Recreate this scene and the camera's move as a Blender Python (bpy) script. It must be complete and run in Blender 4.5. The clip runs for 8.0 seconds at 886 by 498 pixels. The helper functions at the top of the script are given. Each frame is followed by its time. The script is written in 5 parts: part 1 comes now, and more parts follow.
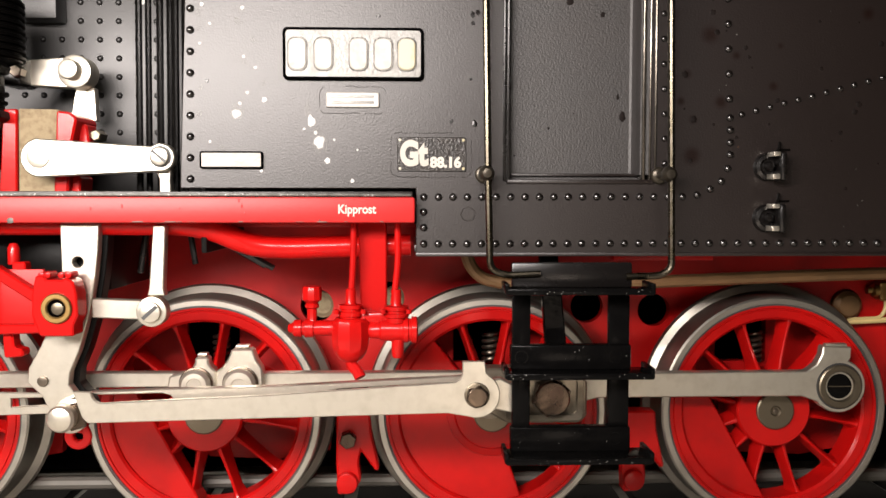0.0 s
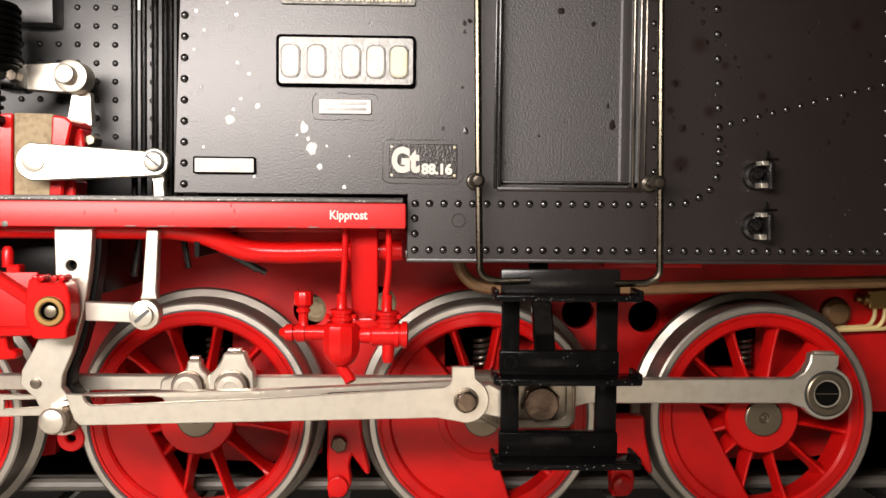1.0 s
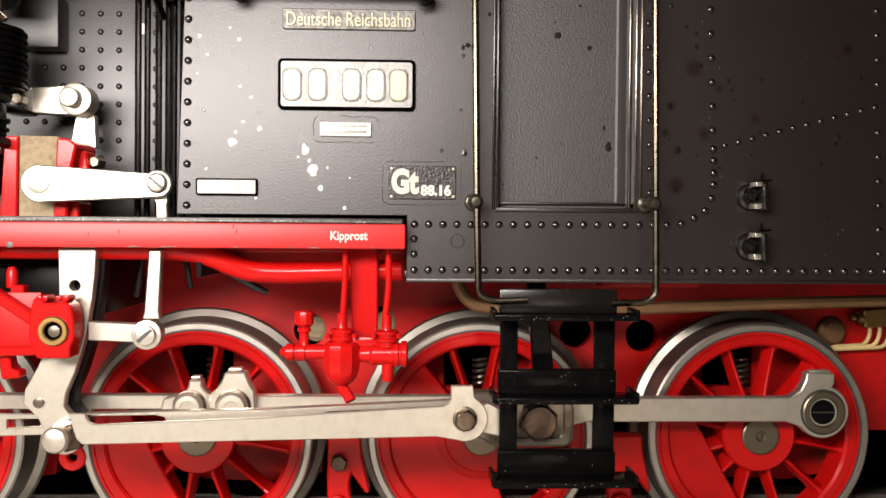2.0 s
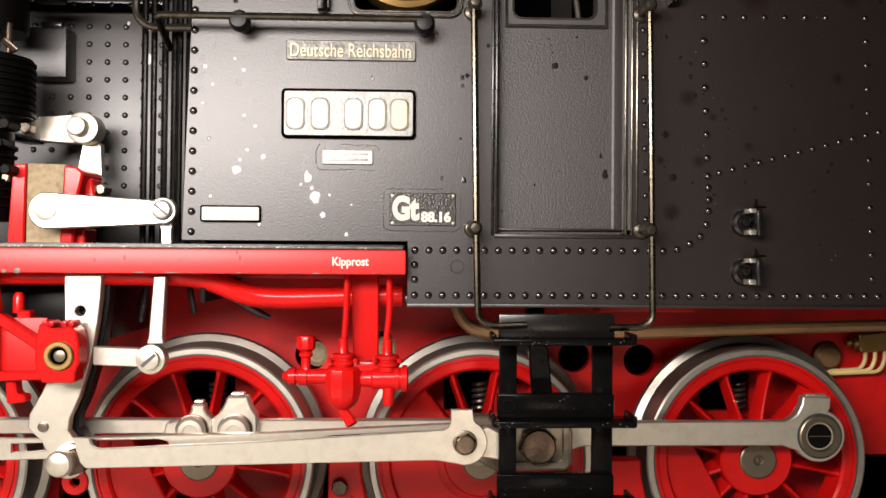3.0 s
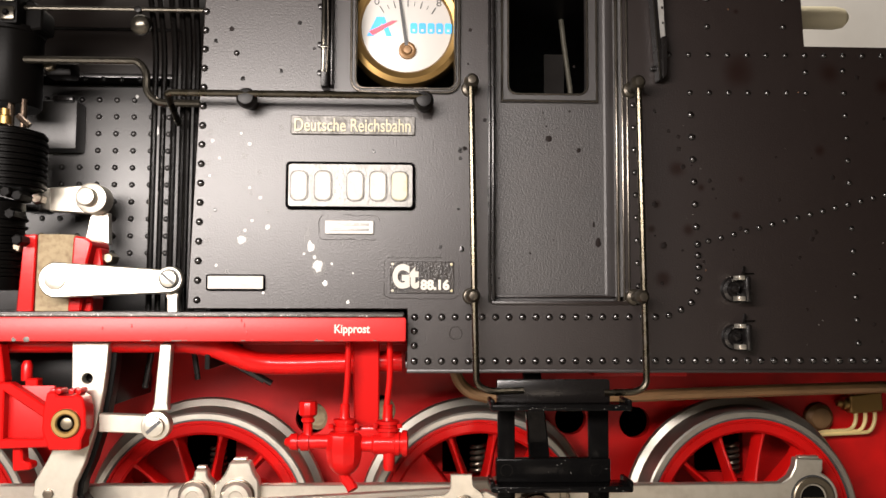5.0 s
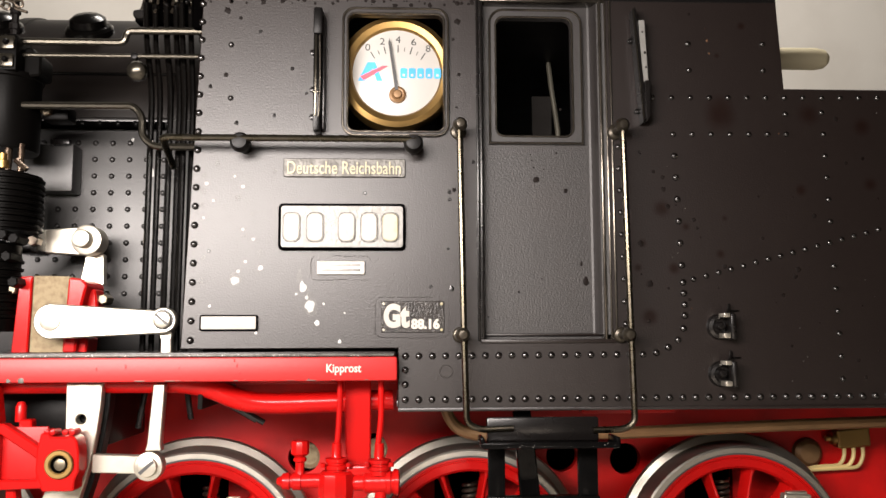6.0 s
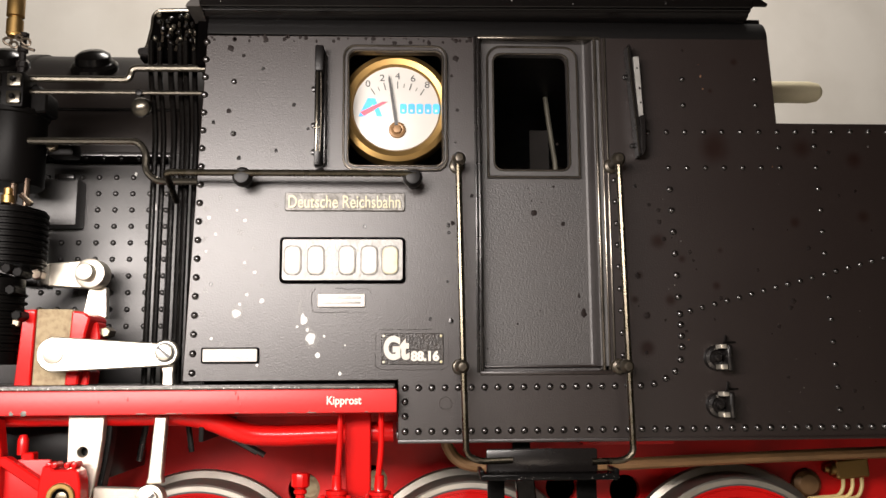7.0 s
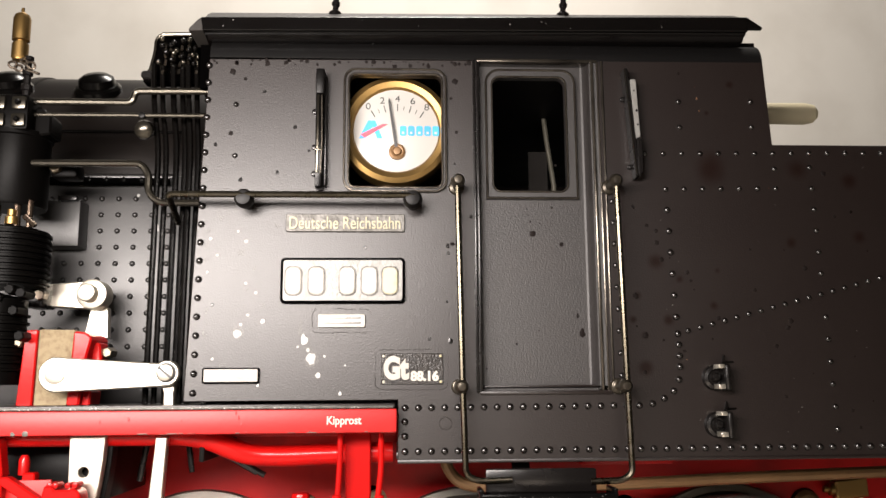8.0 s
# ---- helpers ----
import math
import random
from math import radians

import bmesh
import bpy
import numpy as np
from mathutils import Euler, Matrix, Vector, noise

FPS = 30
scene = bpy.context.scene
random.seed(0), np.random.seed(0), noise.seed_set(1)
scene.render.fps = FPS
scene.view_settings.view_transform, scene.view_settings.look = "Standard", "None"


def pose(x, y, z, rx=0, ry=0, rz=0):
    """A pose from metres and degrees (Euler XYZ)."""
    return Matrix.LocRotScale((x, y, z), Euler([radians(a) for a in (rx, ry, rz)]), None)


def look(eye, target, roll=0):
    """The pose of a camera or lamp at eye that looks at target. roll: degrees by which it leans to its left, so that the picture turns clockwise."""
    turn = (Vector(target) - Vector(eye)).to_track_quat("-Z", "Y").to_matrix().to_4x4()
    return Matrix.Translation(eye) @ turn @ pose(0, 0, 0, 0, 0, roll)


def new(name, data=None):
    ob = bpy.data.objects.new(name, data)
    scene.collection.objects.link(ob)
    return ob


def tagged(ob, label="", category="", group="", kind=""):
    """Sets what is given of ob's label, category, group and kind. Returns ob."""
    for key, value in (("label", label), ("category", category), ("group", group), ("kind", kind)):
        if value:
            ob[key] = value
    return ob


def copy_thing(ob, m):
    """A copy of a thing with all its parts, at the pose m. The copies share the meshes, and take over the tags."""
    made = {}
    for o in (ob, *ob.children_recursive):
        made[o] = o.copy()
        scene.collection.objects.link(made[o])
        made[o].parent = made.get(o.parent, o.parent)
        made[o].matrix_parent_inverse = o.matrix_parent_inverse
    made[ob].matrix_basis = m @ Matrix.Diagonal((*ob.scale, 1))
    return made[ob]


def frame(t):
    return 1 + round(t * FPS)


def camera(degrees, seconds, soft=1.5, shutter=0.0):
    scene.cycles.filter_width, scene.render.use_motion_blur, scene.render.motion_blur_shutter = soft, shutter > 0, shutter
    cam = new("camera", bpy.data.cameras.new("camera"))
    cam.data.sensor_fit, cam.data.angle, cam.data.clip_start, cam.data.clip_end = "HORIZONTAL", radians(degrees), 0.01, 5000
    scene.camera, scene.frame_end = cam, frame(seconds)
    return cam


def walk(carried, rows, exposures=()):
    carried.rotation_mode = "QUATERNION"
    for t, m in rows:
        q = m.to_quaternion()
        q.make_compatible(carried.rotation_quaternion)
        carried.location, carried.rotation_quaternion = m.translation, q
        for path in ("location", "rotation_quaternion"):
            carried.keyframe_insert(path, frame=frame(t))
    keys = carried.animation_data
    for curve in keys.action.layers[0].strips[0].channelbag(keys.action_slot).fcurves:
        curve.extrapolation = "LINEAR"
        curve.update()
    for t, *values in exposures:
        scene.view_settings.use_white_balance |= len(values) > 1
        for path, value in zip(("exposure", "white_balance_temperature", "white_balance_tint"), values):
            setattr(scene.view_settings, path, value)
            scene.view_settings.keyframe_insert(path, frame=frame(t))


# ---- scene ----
# Camera: seconds, place in millimetres, yaw, pitch, roll in degrees.
cam = camera(54.60, 8.0, soft=1.5)
MM = 0.001
ROWS = [
    (0, -1.311, -121.479, 53.125, -2.059, -3.047, 0.049),
    (0.5, 0.083, -122.037, 53.732, -2.045, -3.079, 0.322),
    (1, -0.097, -122.581, 53.498, -2.093, -2.790, 0.463),
    (1.5, -0.182, -123.177, 53.670, -2.137, -2.332, 0.444),
    (3, -0.357, -126.319, 53.683, -2.196, 0.233, 0.366),
    (3.5, -1.277, -126.838, 56.043, -2.008, 0.472, 0.504),
    (4, -1.760, -128.087, 56.140, -2.053, 0.819, 0.418),
    (4.5, -1.646, -129.170, 55.735, -2.322, 2.276, 0.298),
    (6, -0.702, -132.621, 56.483, -2.964, 6.028, -0.217),
    (6.5, -0.786, -133.652, 56.683, -3.028, 7.114, -0.327),
    (7, -0.760, -134.363, 56.777, -3.015, 8.000, -0.373),
    (7.5, -0.884, -135.222, 56.758, -3.040, 8.804, -0.402),
    (8, -0.712, -135.538, 56.720, -3.014, 9.325, -0.424),
]


def aim(x, y, z, yaw, pitch, roll):
    ahead = pose(0, 0, 0, pitch, 0, yaw).to_3x3() @ Vector((0, 1, 0))
    eye = Vector((x, y, z)) * MM
    return look(eye, eye + ahead, roll)


walk(cam, [(t, aim(x, y, z, yaw, pitch, roll)) for t, x, y, z, yaw, pitch, roll in ROWS], [(0, -0.06), (4, 0.0), (8, 0.07)])

from mathutils.geometry import delaunay_2d_cdt

# ---- light ----
world = bpy.data.worlds.new("room")
scene.world = world
world.use_nodes = True
wn = world.node_tree.nodes["Background"]
wn.inputs["Color"].default_value = (1.0, 0.88, 0.76, 1)
wn.inputs["Strength"].default_value = 0.007


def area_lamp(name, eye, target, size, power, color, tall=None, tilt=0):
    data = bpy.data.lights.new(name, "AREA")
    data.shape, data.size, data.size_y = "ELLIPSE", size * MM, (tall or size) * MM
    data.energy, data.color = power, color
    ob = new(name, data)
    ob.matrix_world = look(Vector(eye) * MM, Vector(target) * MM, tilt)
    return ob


area_lamp("desk_lamp_light", (-66, -130, 92), (-46, -14, 38), 144, 0.81, (1.0, 0.91, 0.855), 30, 11)
# Added low fill for the right-hand wheels and frame; no such lamp is known.
area_lamp("low_fill_light", (34, -150, 6), (40, 0, 24), 44, 0.022, (1.0, 0.82, 0.67))
# Unseen overhead light, added to brighten the wall behind and the roof edge.
area_lamp("overhead_fill_light", (10, 150, 620), (10, 330, 100), 160, 4.1, (1.0, 0.93, 0.86))


# ---- materials ----
def material(name, color, rough=0.5, metal=0.0, grain=0.0, grain_mm=0.5, stain=None, stain_mm=6.0, stain_amount=0.3,
             spread=0.15, coat=0.0, fine_rough=0.08, spec=0.5, coat_rough=0.3, blots=()):
    """A painted, metal or other surface: two scales of colour change, uneven gloss and a fine relief."""
    mat = bpy.data.materials.new(name)
    mat.use_nodes = True
    nt = mat.node_tree
    n, link = nt.nodes, nt.links.new
    bsdf = n["Principled BSDF"]
    coord = n.new("ShaderNodeTexCoord")
    info = n.new("ShaderNodeObjectInfo")
    big = n.new("ShaderNodeTexNoise")
    big.inputs["Scale"].default_value, big.inputs["Detail"].default_value = 1000 / stain_mm, 4
    fine = n.new("ShaderNodeTexNoise")
    fine.inputs["Scale"].default_value, fine.inputs["Detail"].default_value = 1000 / grain_mm, 3
    for tex in (big, fine):
        link(coord.outputs["Object"], tex.inputs["Vector"])
    ramp = n.new("ShaderNodeMapRange")
    ramp.inputs["From Min"].default_value, ramp.inputs["From Max"].default_value = 0.45, 0.75
    ramp.inputs["To Max"].default_value = stain_amount
    link(big.outputs["Fac"], ramp.inputs["Value"])
    mix = n.new("ShaderNodeMix")
    mix.data_type = "RGBA"
    mix.inputs[6].default_value = (*color, 1)
    mix.inputs[7].default_value = (*(stain or [c * 0.55 for c in color]), 1)
    link(ramp.outputs["Result"], mix.inputs["Factor"])
    vary = n.new("ShaderNodeHueSaturation")
    value = n.new("ShaderNodeMapRange")
    value.inputs["To Min"].default_value, value.inputs["To Max"].default_value = 1 - spread, 1 + spread
    link(info.outputs["Random"], value.inputs["Value"])
    link(value.outputs["Result"], vary.inputs["Value"])
    link(mix.outputs[2], vary.inputs["Color"])
    tone = vary.outputs["Color"]
    dull = None
    for x, z, r, shade in blots:
        away = n.new("ShaderNodeVectorMath")
        away.operation = "DISTANCE"
        away.inputs[1].default_value = (x * MM, 0, z * MM)
        link(coord.outputs["Object"], away.inputs[0])
        wob = n.new("ShaderNodeMath")
        wob.operation = "MULTIPLY_ADD"
        wob.inputs[1].default_value = r * MM * 1.2
        link(big.outputs["Fac"], wob.inputs[0])
        link(away.outputs["Value"], wob.inputs[2])
        soft_edge = n.new("ShaderNodeMapRange")
        soft_edge.interpolation_type = "SMOOTHSTEP"
        soft_edge.inputs["From Min"].default_value, soft_edge.inputs["From Max"].default_value = r * MM * 0.7, r * MM * 1.7
        soft_edge.inputs["To Min"].default_value, soft_edge.inputs["To Max"].default_value = 0.9, 0.0
        link(wob.outputs[0], soft_edge.inputs["Value"])
        blot = n.new("ShaderNodeMix")
        blot.data_type = "RGBA"
        blot.inputs[7].default_value = (*shade, 1)
        link(soft_edge.outputs["Result"], blot.inputs["Factor"])
        link(tone, blot.inputs[6])
        tone = blot.outputs[2]
        if dull:
            most = n.new("ShaderNodeMath")
            most.operation = "MAXIMUM"
            link(dull, most.inputs[0])
            link(soft_edge.outputs["Result"], most.inputs[1])
            dull = most.outputs[0]
        else:
            dull = soft_edge.outputs["Result"]
    link(tone, bsdf.inputs["Base Color"])
    gloss = n.new("ShaderNodeMapRange")
    gloss.inputs["To Min"].default_value = max(0.02, rough - fine_rough)
    gloss.inputs["To Max"].default_value = min(1.0, rough + fine_rough)
    link(big.outputs["Fac"], gloss.inputs["Value"])
    link(gloss.outputs["Result"], bsdf.inputs["Roughness"])
    bsdf.inputs["Metallic"].default_value = metal
    bsdf.inputs["Specular IOR Level"].default_value = spec
    bsdf.inputs["Coat Weight"].default_value = coat
    if dull:
        worn = n.new("ShaderNodeMapRange")
        worn.inputs["To Min"].default_value, worn.inputs["To Max"].default_value = coat, coat * 0.25
        link(dull, worn.inputs["Value"])
        link(worn.outputs["Result"], bsdf.inputs["Coat Weight"])
    bsdf.inputs["Coat Roughness"].default_value = coat_rough
    if grain:
        bump = n.new("ShaderNodeBump")
        bump.inputs["Strength"].default_value, bump.inputs["Distance"].default_value = grain, 0.0001
        link(fine.outputs["Fac"], bump.inputs["Height"])
        link(bump.outputs["Normal"], bsdf.inputs["Normal"])
        link(bump.outputs["Normal"], bsdf.inputs["Coat Normal"])
    return mat


RIVET_PAINT = material("rivet_paint", (0.004, 0.003, 0.0027), 0.25, spread=0.2, spec=0.85, grain=0.1, grain_mm=0.25)
BRAKE = material("dull_grey_iron", (0.09, 0.083, 0.072), 0.55, metal=0.3, stain_mm=4)
RUSTY = (0.006, 0.0018, 0.001)
BLOTS = ((50.6, 92.4, 3.2), (65.5, 92.5, 2.4), (24.2, 86.6, 1.8), (41.0, 77.0, 1.6), (38.5, 60.0, 1.5), (37.6, 71.5, 0.9), (42.6, 67.5, 1.2), (44.7, 74.1, 0.8), (51.0, 75.5, 0.8),
         (38.6, 65.0, 0.8), (50.1, 69.8, 0.9), (36.8, 67.6, 0.8), (63.6, 80.1, 1.2), (74.1, 90.6, 1.8), (54.9, 107.1, 0.8), (75.1, 81.1, 1.5), (50.7, 102.1, 0.6))
BLACK = material("black_paint", (0.006, 0.003, 0.0023), 0.55, grain=0.3, grain_mm=0.28, stain=(0.0075, 0.0042, 0.0032), stain_amount=0.5, stain_mm=9, spread=0.0, spec=0.06, coat=1.0, coat_rough=0.395,
                 blots=[(x, z, r, RUSTY) for x, z, r in BLOTS])
DOOR_PAINT = material("door_paint", (0.0056, 0.0036, 0.0031), 0.55, grain=0.7, grain_mm=0.28, stain=(0.01, 0.006, 0.0048), stain_amount=0.5, stain_mm=9, spread=0.0, spec=0.3, coat=1.0, coat_rough=0.54, blots=((24.4, 86.6, 1.5, RUSTY), (20.6, 84.6, 0.5, RUSTY)))
TANK_PAINT = material("glossy_tank_paint", (0.0045, 0.0034, 0.003), 0.5, grain=0.25, grain_mm=0.4, stain_mm=9, spread=0.0, spec=0.35, coat=1.0, coat_rough=0.46)
MATT = material("matt_black", (0.0025, 0.0021, 0.002), 0.42, grain=0.15, grain_mm=0.5, spec=0.16)
# Near-black, no gloss: plate rims, fittings, and shade in holes and behind the frame.
DEAD_BLACK = material("dead_black", (0.0008, 0.0007, 0.0007), 0.6, grain=0.2, grain_mm=0.5, spec=0.0)
KNOB = material("blackened_knob", (0.045, 0.038, 0.028), 0.32, metal=0.7, stain=(0.015, 0.012, 0.01), stain_mm=1.2, stain_amount=0.8, grain=0.2)
# Bare-metal tone for beads; also paints the highlights on their edges.
BEAD = material("bare_bead_highlight", (0.085, 0.075, 0.062), 0.24, metal=0.85, stain=(0.008, 0.006, 0.005), stain_mm=5, stain_amount=0.9, grain=0.2, grain_mm=0.4)
BLACK_GLOSS = material("black_gloss", (0.0045, 0.0038, 0.0036), 0.27, grain=0.1, grain_mm=0.5, spread=0.1, spec=0.35)
ROOF = material("roof_gloss", (0.0024, 0.002, 0.0019), 0.2, grain=0.08, grain_mm=0.6, spread=0.0, spec=0.22)
GREASE = material("oily_black", (0.0016, 0.0014, 0.0013), 0.22, grain=0.12, grain_mm=0.8, spread=0.1, spec=0.13)
BOILER = material("boiler_paint", (0.006, 0.0046, 0.004), 0.42, grain=0.15, grain_mm=0.6, stain=(0.013, 0.0105, 0.009), stain_mm=12, stain_amount=0.6, spec=0.12)
PLASTIC = material("black_step_metal", (0.0022, 0.0021, 0.0021), 0.16, grain=0.3, grain_mm=0.9, stain=(0.006, 0.0055, 0.005), stain_mm=3, spec=0.04)
RED = material("red_paint", (0.345, 0.0035, 0.003), 0.45, grain=0.14, grain_mm=0.8, stain=(0.2, 0.003, 0.0035), stain_mm=5, stain_amount=0.6, spread=0.05, spec=0.05, coat=0.3, coat_rough=0.17)
RED_BOARD = material("worn_board_red", (0.36, 0.0045, 0.0045), 0.5, grain=0.12, grain_mm=0.8, stain=(0.24, 0.003, 0.0035), stain_mm=6, stain_amount=0.5, spread=0.0, spec=0.1, coat=0.8, coat_rough=0.48)
RED_DARK = material("red_frame_paint", (0.41, 0.004, 0.0035), 0.45, grain=0.15, grain_mm=1.2, stain=(0.13, 0.002, 0.003), stain_mm=8, stain_amount=0.6, spread=0.04, spec=0.06, coat=0.4, coat_rough=0.42)
STEEL = material("nickel_steel", (0.54, 0.505, 0.435), 0.36, metal=0.9, grain=0.14, grain_mm=0.22, stain=(0.26, 0.22, 0.16), stain_mm=2.2, stain_amount=0.35, spread=0.06)
TYRE = material("turned_steel_tyre", (0.4, 0.375, 0.33), 0.42, metal=1.0, grain=0.12, grain_mm=0.3, stain=(0.25, 0.23, 0.2), stain_mm=5, stain_amount=0.6, spread=0.05)
DARK_STEEL = material("dark_steel", (0.14, 0.115, 0.09), 0.35, metal=0.9, grain=0.2, grain_mm=0.4, spread=0.1)
WIRE = material("handrail_steel", (0.085, 0.074, 0.052), 0.28, metal=1.0, stain=(0.08, 0.07, 0.06), stain_mm=1.6, stain_amount=0.8, grain=0.1)
PIPE = material("dark_steel_pipe", (0.07, 0.063, 0.05), 0.24, metal=0.9, stain=(0.04, 0.035, 0.03), stain_mm=1.8, stain_amount=0.8, grain=0.1)
BRASS = material("brass", (0.27, 0.17, 0.062), 0.42, metal=1.0, stain=(0.3, 0.18, 0.06), stain_mm=3, stain_amount=0.5, grain=0.1)
COPPER = material("copper_pipe", (0.19, 0.105, 0.045), 0.5, metal=0.4, stain=(0.08, 0.045, 0.02), stain_mm=6, stain_amount=0.6, grain=0.1)
CORK = material("cork_packing", (0.2, 0.155, 0.09), 0.85, stain=(0.1, 0.065, 0.035), stain_mm=0.9, stain_amount=0.8, grain=0.6, grain_mm=0.4, spread=0.0)
SILVER = material("bare_plate_metal", (0.28, 0.273, 0.258), 0.55, metal=0.4, grain=0.7, grain_mm=0.35, stain=(0.35, 0.3, 0.24), stain_mm=1.2, stain_amount=0.5)
CREAM = material("cream_enamel", (0.36, 0.34, 0.27), 0.5, stain=(0.36, 0.29, 0.06), stain_mm=2.5, stain_amount=1.0)
GOLD = material("yellow_lettering", (0.3, 0.272, 0.18), 0.5, stain=(0.24, 0.205, 0.12), stain_mm=1.5, stain_amount=0.5, grain=0.3)
WHITE = material("white_lettering", (0.36, 0.34, 0.3), 0.55)
DIAL = material("dial_face", (0.36, 0.349, 0.329), 0.4, grain=0.0, spread=0.0, stain=(0.3, 0.288, 0.266))
BLUE = material("blue_print", (0.03, 0.27, 0.6), 0.5)
PRINT_RED = material("red_print", (0.75, 0.06, 0.09), 0.5)
SPECK = material("grey_dust_glint", (0.12, 0.115, 0.105), 0.8)
INK = material("black_print", (0.03, 0.03, 0.03), 0.5)
LIME = material("lime_spot", (0.44, 0.435, 0.42), 0.9, stain=(0.3, 0.295, 0.28), stain_mm=0.8, grain=0.3)
RUST = material("rust_spot", (0.004, 0.002, 0.0015), 0.7, spec=0.15)
AXLE = material("axle_steel", (0.15, 0.125, 0.09), 0.4, metal=0.9, grain=0.1)
PLATE = material("embossed_plate", (0.23, 0.226, 0.214), 0.5, metal=0.4, grain=1.0, grain_mm=0.5, stain=(0.15, 0.143, 0.13), stain_mm=1.8, stain_amount=0.6)
CAST_PLATE = material("stippled_plate_paint", (0.02, 0.017, 0.015), 0.3, grain=1.0, grain_mm=0.35, stain=(0.006, 0.005, 0.005), stain_mm=2.5, stain_amount=0.9, spec=0.3)
NAME_PLATE = material("dark_name_plate", (0.085, 0.081, 0.074), 0.45, metal=0.5, grain=1.0, grain_mm=0.5, stain=(0.03, 0.027, 0.023), stain_mm=1.5, stain_amount=0.8)
FIGURE = material("worn_silver_figure", (0.36, 0.35, 0.325), 0.6, metal=0.0, spread=0.03, grain=0.5, grain_mm=0.4, stain=(0.26, 0.245, 0.2), stain_mm=1.5, stain_amount=0.6)
WORN_STEEL = material("oily_worn_steel", (0.24, 0.21, 0.165), 0.38, metal=0.9, grain=0.25, grain_mm=0.4, stain=(0.1, 0.08, 0.055), stain_mm=2.5, stain_amount=0.7, spread=0.05)
BRONZE = material("browned_steel", (0.09, 0.066, 0.048), 0.26, metal=0.9, grain=0.25, grain_mm=0.6, stain=(0.05, 0.03, 0.025), stain_mm=2.5, stain_amount=0.8)
DIM = material("dim_iron", (0.1, 0.092, 0.07), 0.6, metal=0.3)
RAIL = material("rail_steel", (0.3, 0.28, 0.24), 0.45, metal=0.9, stain=(0.14, 0.12, 0.09), stain_mm=7)
SLEEPER = material("sleeper_wood", (0.014, 0.011, 0.009), 0.9, grain=0.5, grain_mm=0.6)
TABLE = material("table_top", (0.42, 0.4, 0.355), 0.7, stain=(0.34, 0.32, 0.28), stain_mm=40, grain=0.2, grain_mm=1)
WALL = material("painted_wall", (0.66, 0.63, 0.58), 0.85, stain=(0.54, 0.505, 0.455), stain_mm=55, stain_amount=0.7, grain=0.3, grain_mm=2)
BEIGE = material("beige_wood", (0.6, 0.53, 0.36), 0.6, stain_mm=10)
PUMP = material("pump_black", (0.0015, 0.0013, 0.0012), 0.4, grain=0.15, grain_mm=0.5, spec=0.04)
LUBE_PIPE = material("black_lubricator_pipe", (0.002, 0.0017, 0.0015), 0.2, grain=0.1, grain_mm=0.8, spec=0.25)
# Dusty grey, lightened for the light on the roof top and gutter end.
LIT_ROOF_TOP = material("lit_dusty_roof_top", (0.022, 0.019, 0.017), 0.6, stain=(0.05, 0.046, 0.04), stain_mm=2.5, stain_amount=0.5, spread=0.0, spec=0.3)
FAINT = material("thin_lime_film", (0.3, 0.295, 0.28), 0.9, stain_mm=0.6, grain=0.3)
FAINT.node_tree.nodes["Principled BSDF"].inputs["Alpha"].default_value = 0.14
SHOULDER = material("shoulder_gloss", (0.003, 0.0028, 0.0028), 0.5, grain=0.2, grain_mm=0.4, spread=0.0, spec=0.1, coat=0.5, coat_rough=0.34)
OCHRE = material("orange_rust_speck", (0.07, 0.03, 0.01), 0.8)
CREAM_WIRE = material("cream_wire", (0.52, 0.4, 0.17), 0.5)


# ---- mesh helpers (all in millimetres) ----
def finish(bm, smooth=30):
    bmesh.ops.remove_doubles(bm, verts=bm.verts, dist=1e-4)
    bmesh.ops.recalc_face_normals(bm, faces=bm.faces)
    lim = radians(smooth)
    for f in bm.faces:
        f.smooth = True
    for e in bm.edges:
        if len(e.link_faces) != 2 or e.calc_face_angle(3) > lim:
            e.smooth = False
    bm.transform(Matrix.Scale(MM, 4))


def part(name, bm, mat, parent=None, label=""):
    """Links a bmesh as one mesh object under a thing or a part."""
    finish(bm)
    me = bpy.data.meshes.new(name)
    bm.to_mesh(me)
    bm.free()
    me.materials.append(mat)
    ob = new(name, me)
    ob.parent = parent
    if label:
        ob["label"] = label
    return ob


def bevel_sharp(bm, width, segments=2, angle=35):
    if width <= 0:
        return
    es = [e for e in bm.edges if len(e.link_faces) == 2 and e.calc_face_angle(0) > radians(angle)]
    bmesh.ops.bevel(bm, geom=es, offset=width, segments=segments, affect="EDGES", profile=0.5, clamp_overlap=True)


def block(x0, x1, y0, y1, z0, z1, bevel=0.2, into=None):
    bm = bmesh.new()
    bmesh.ops.create_cube(bm, size=1)
    for v in bm.verts:
        v.co = Vector(((x0 + x1) / 2 + v.co.x * (x1 - x0), (y0 + y1) / 2 + v.co.y * (y1 - y0), (z0 + z1) / 2 + v.co.z * (z1 - z0)))
    bevel_sharp(bm, bevel)
    return merged(into, bm)


def merged(into, bm):
    if into is None:
        return bm
    me = bpy.data.meshes.new("tmp")
    bm.to_mesh(me)
    bm.free()
    into.from_mesh(me)
    bpy.data.meshes.remove(me)
    return into


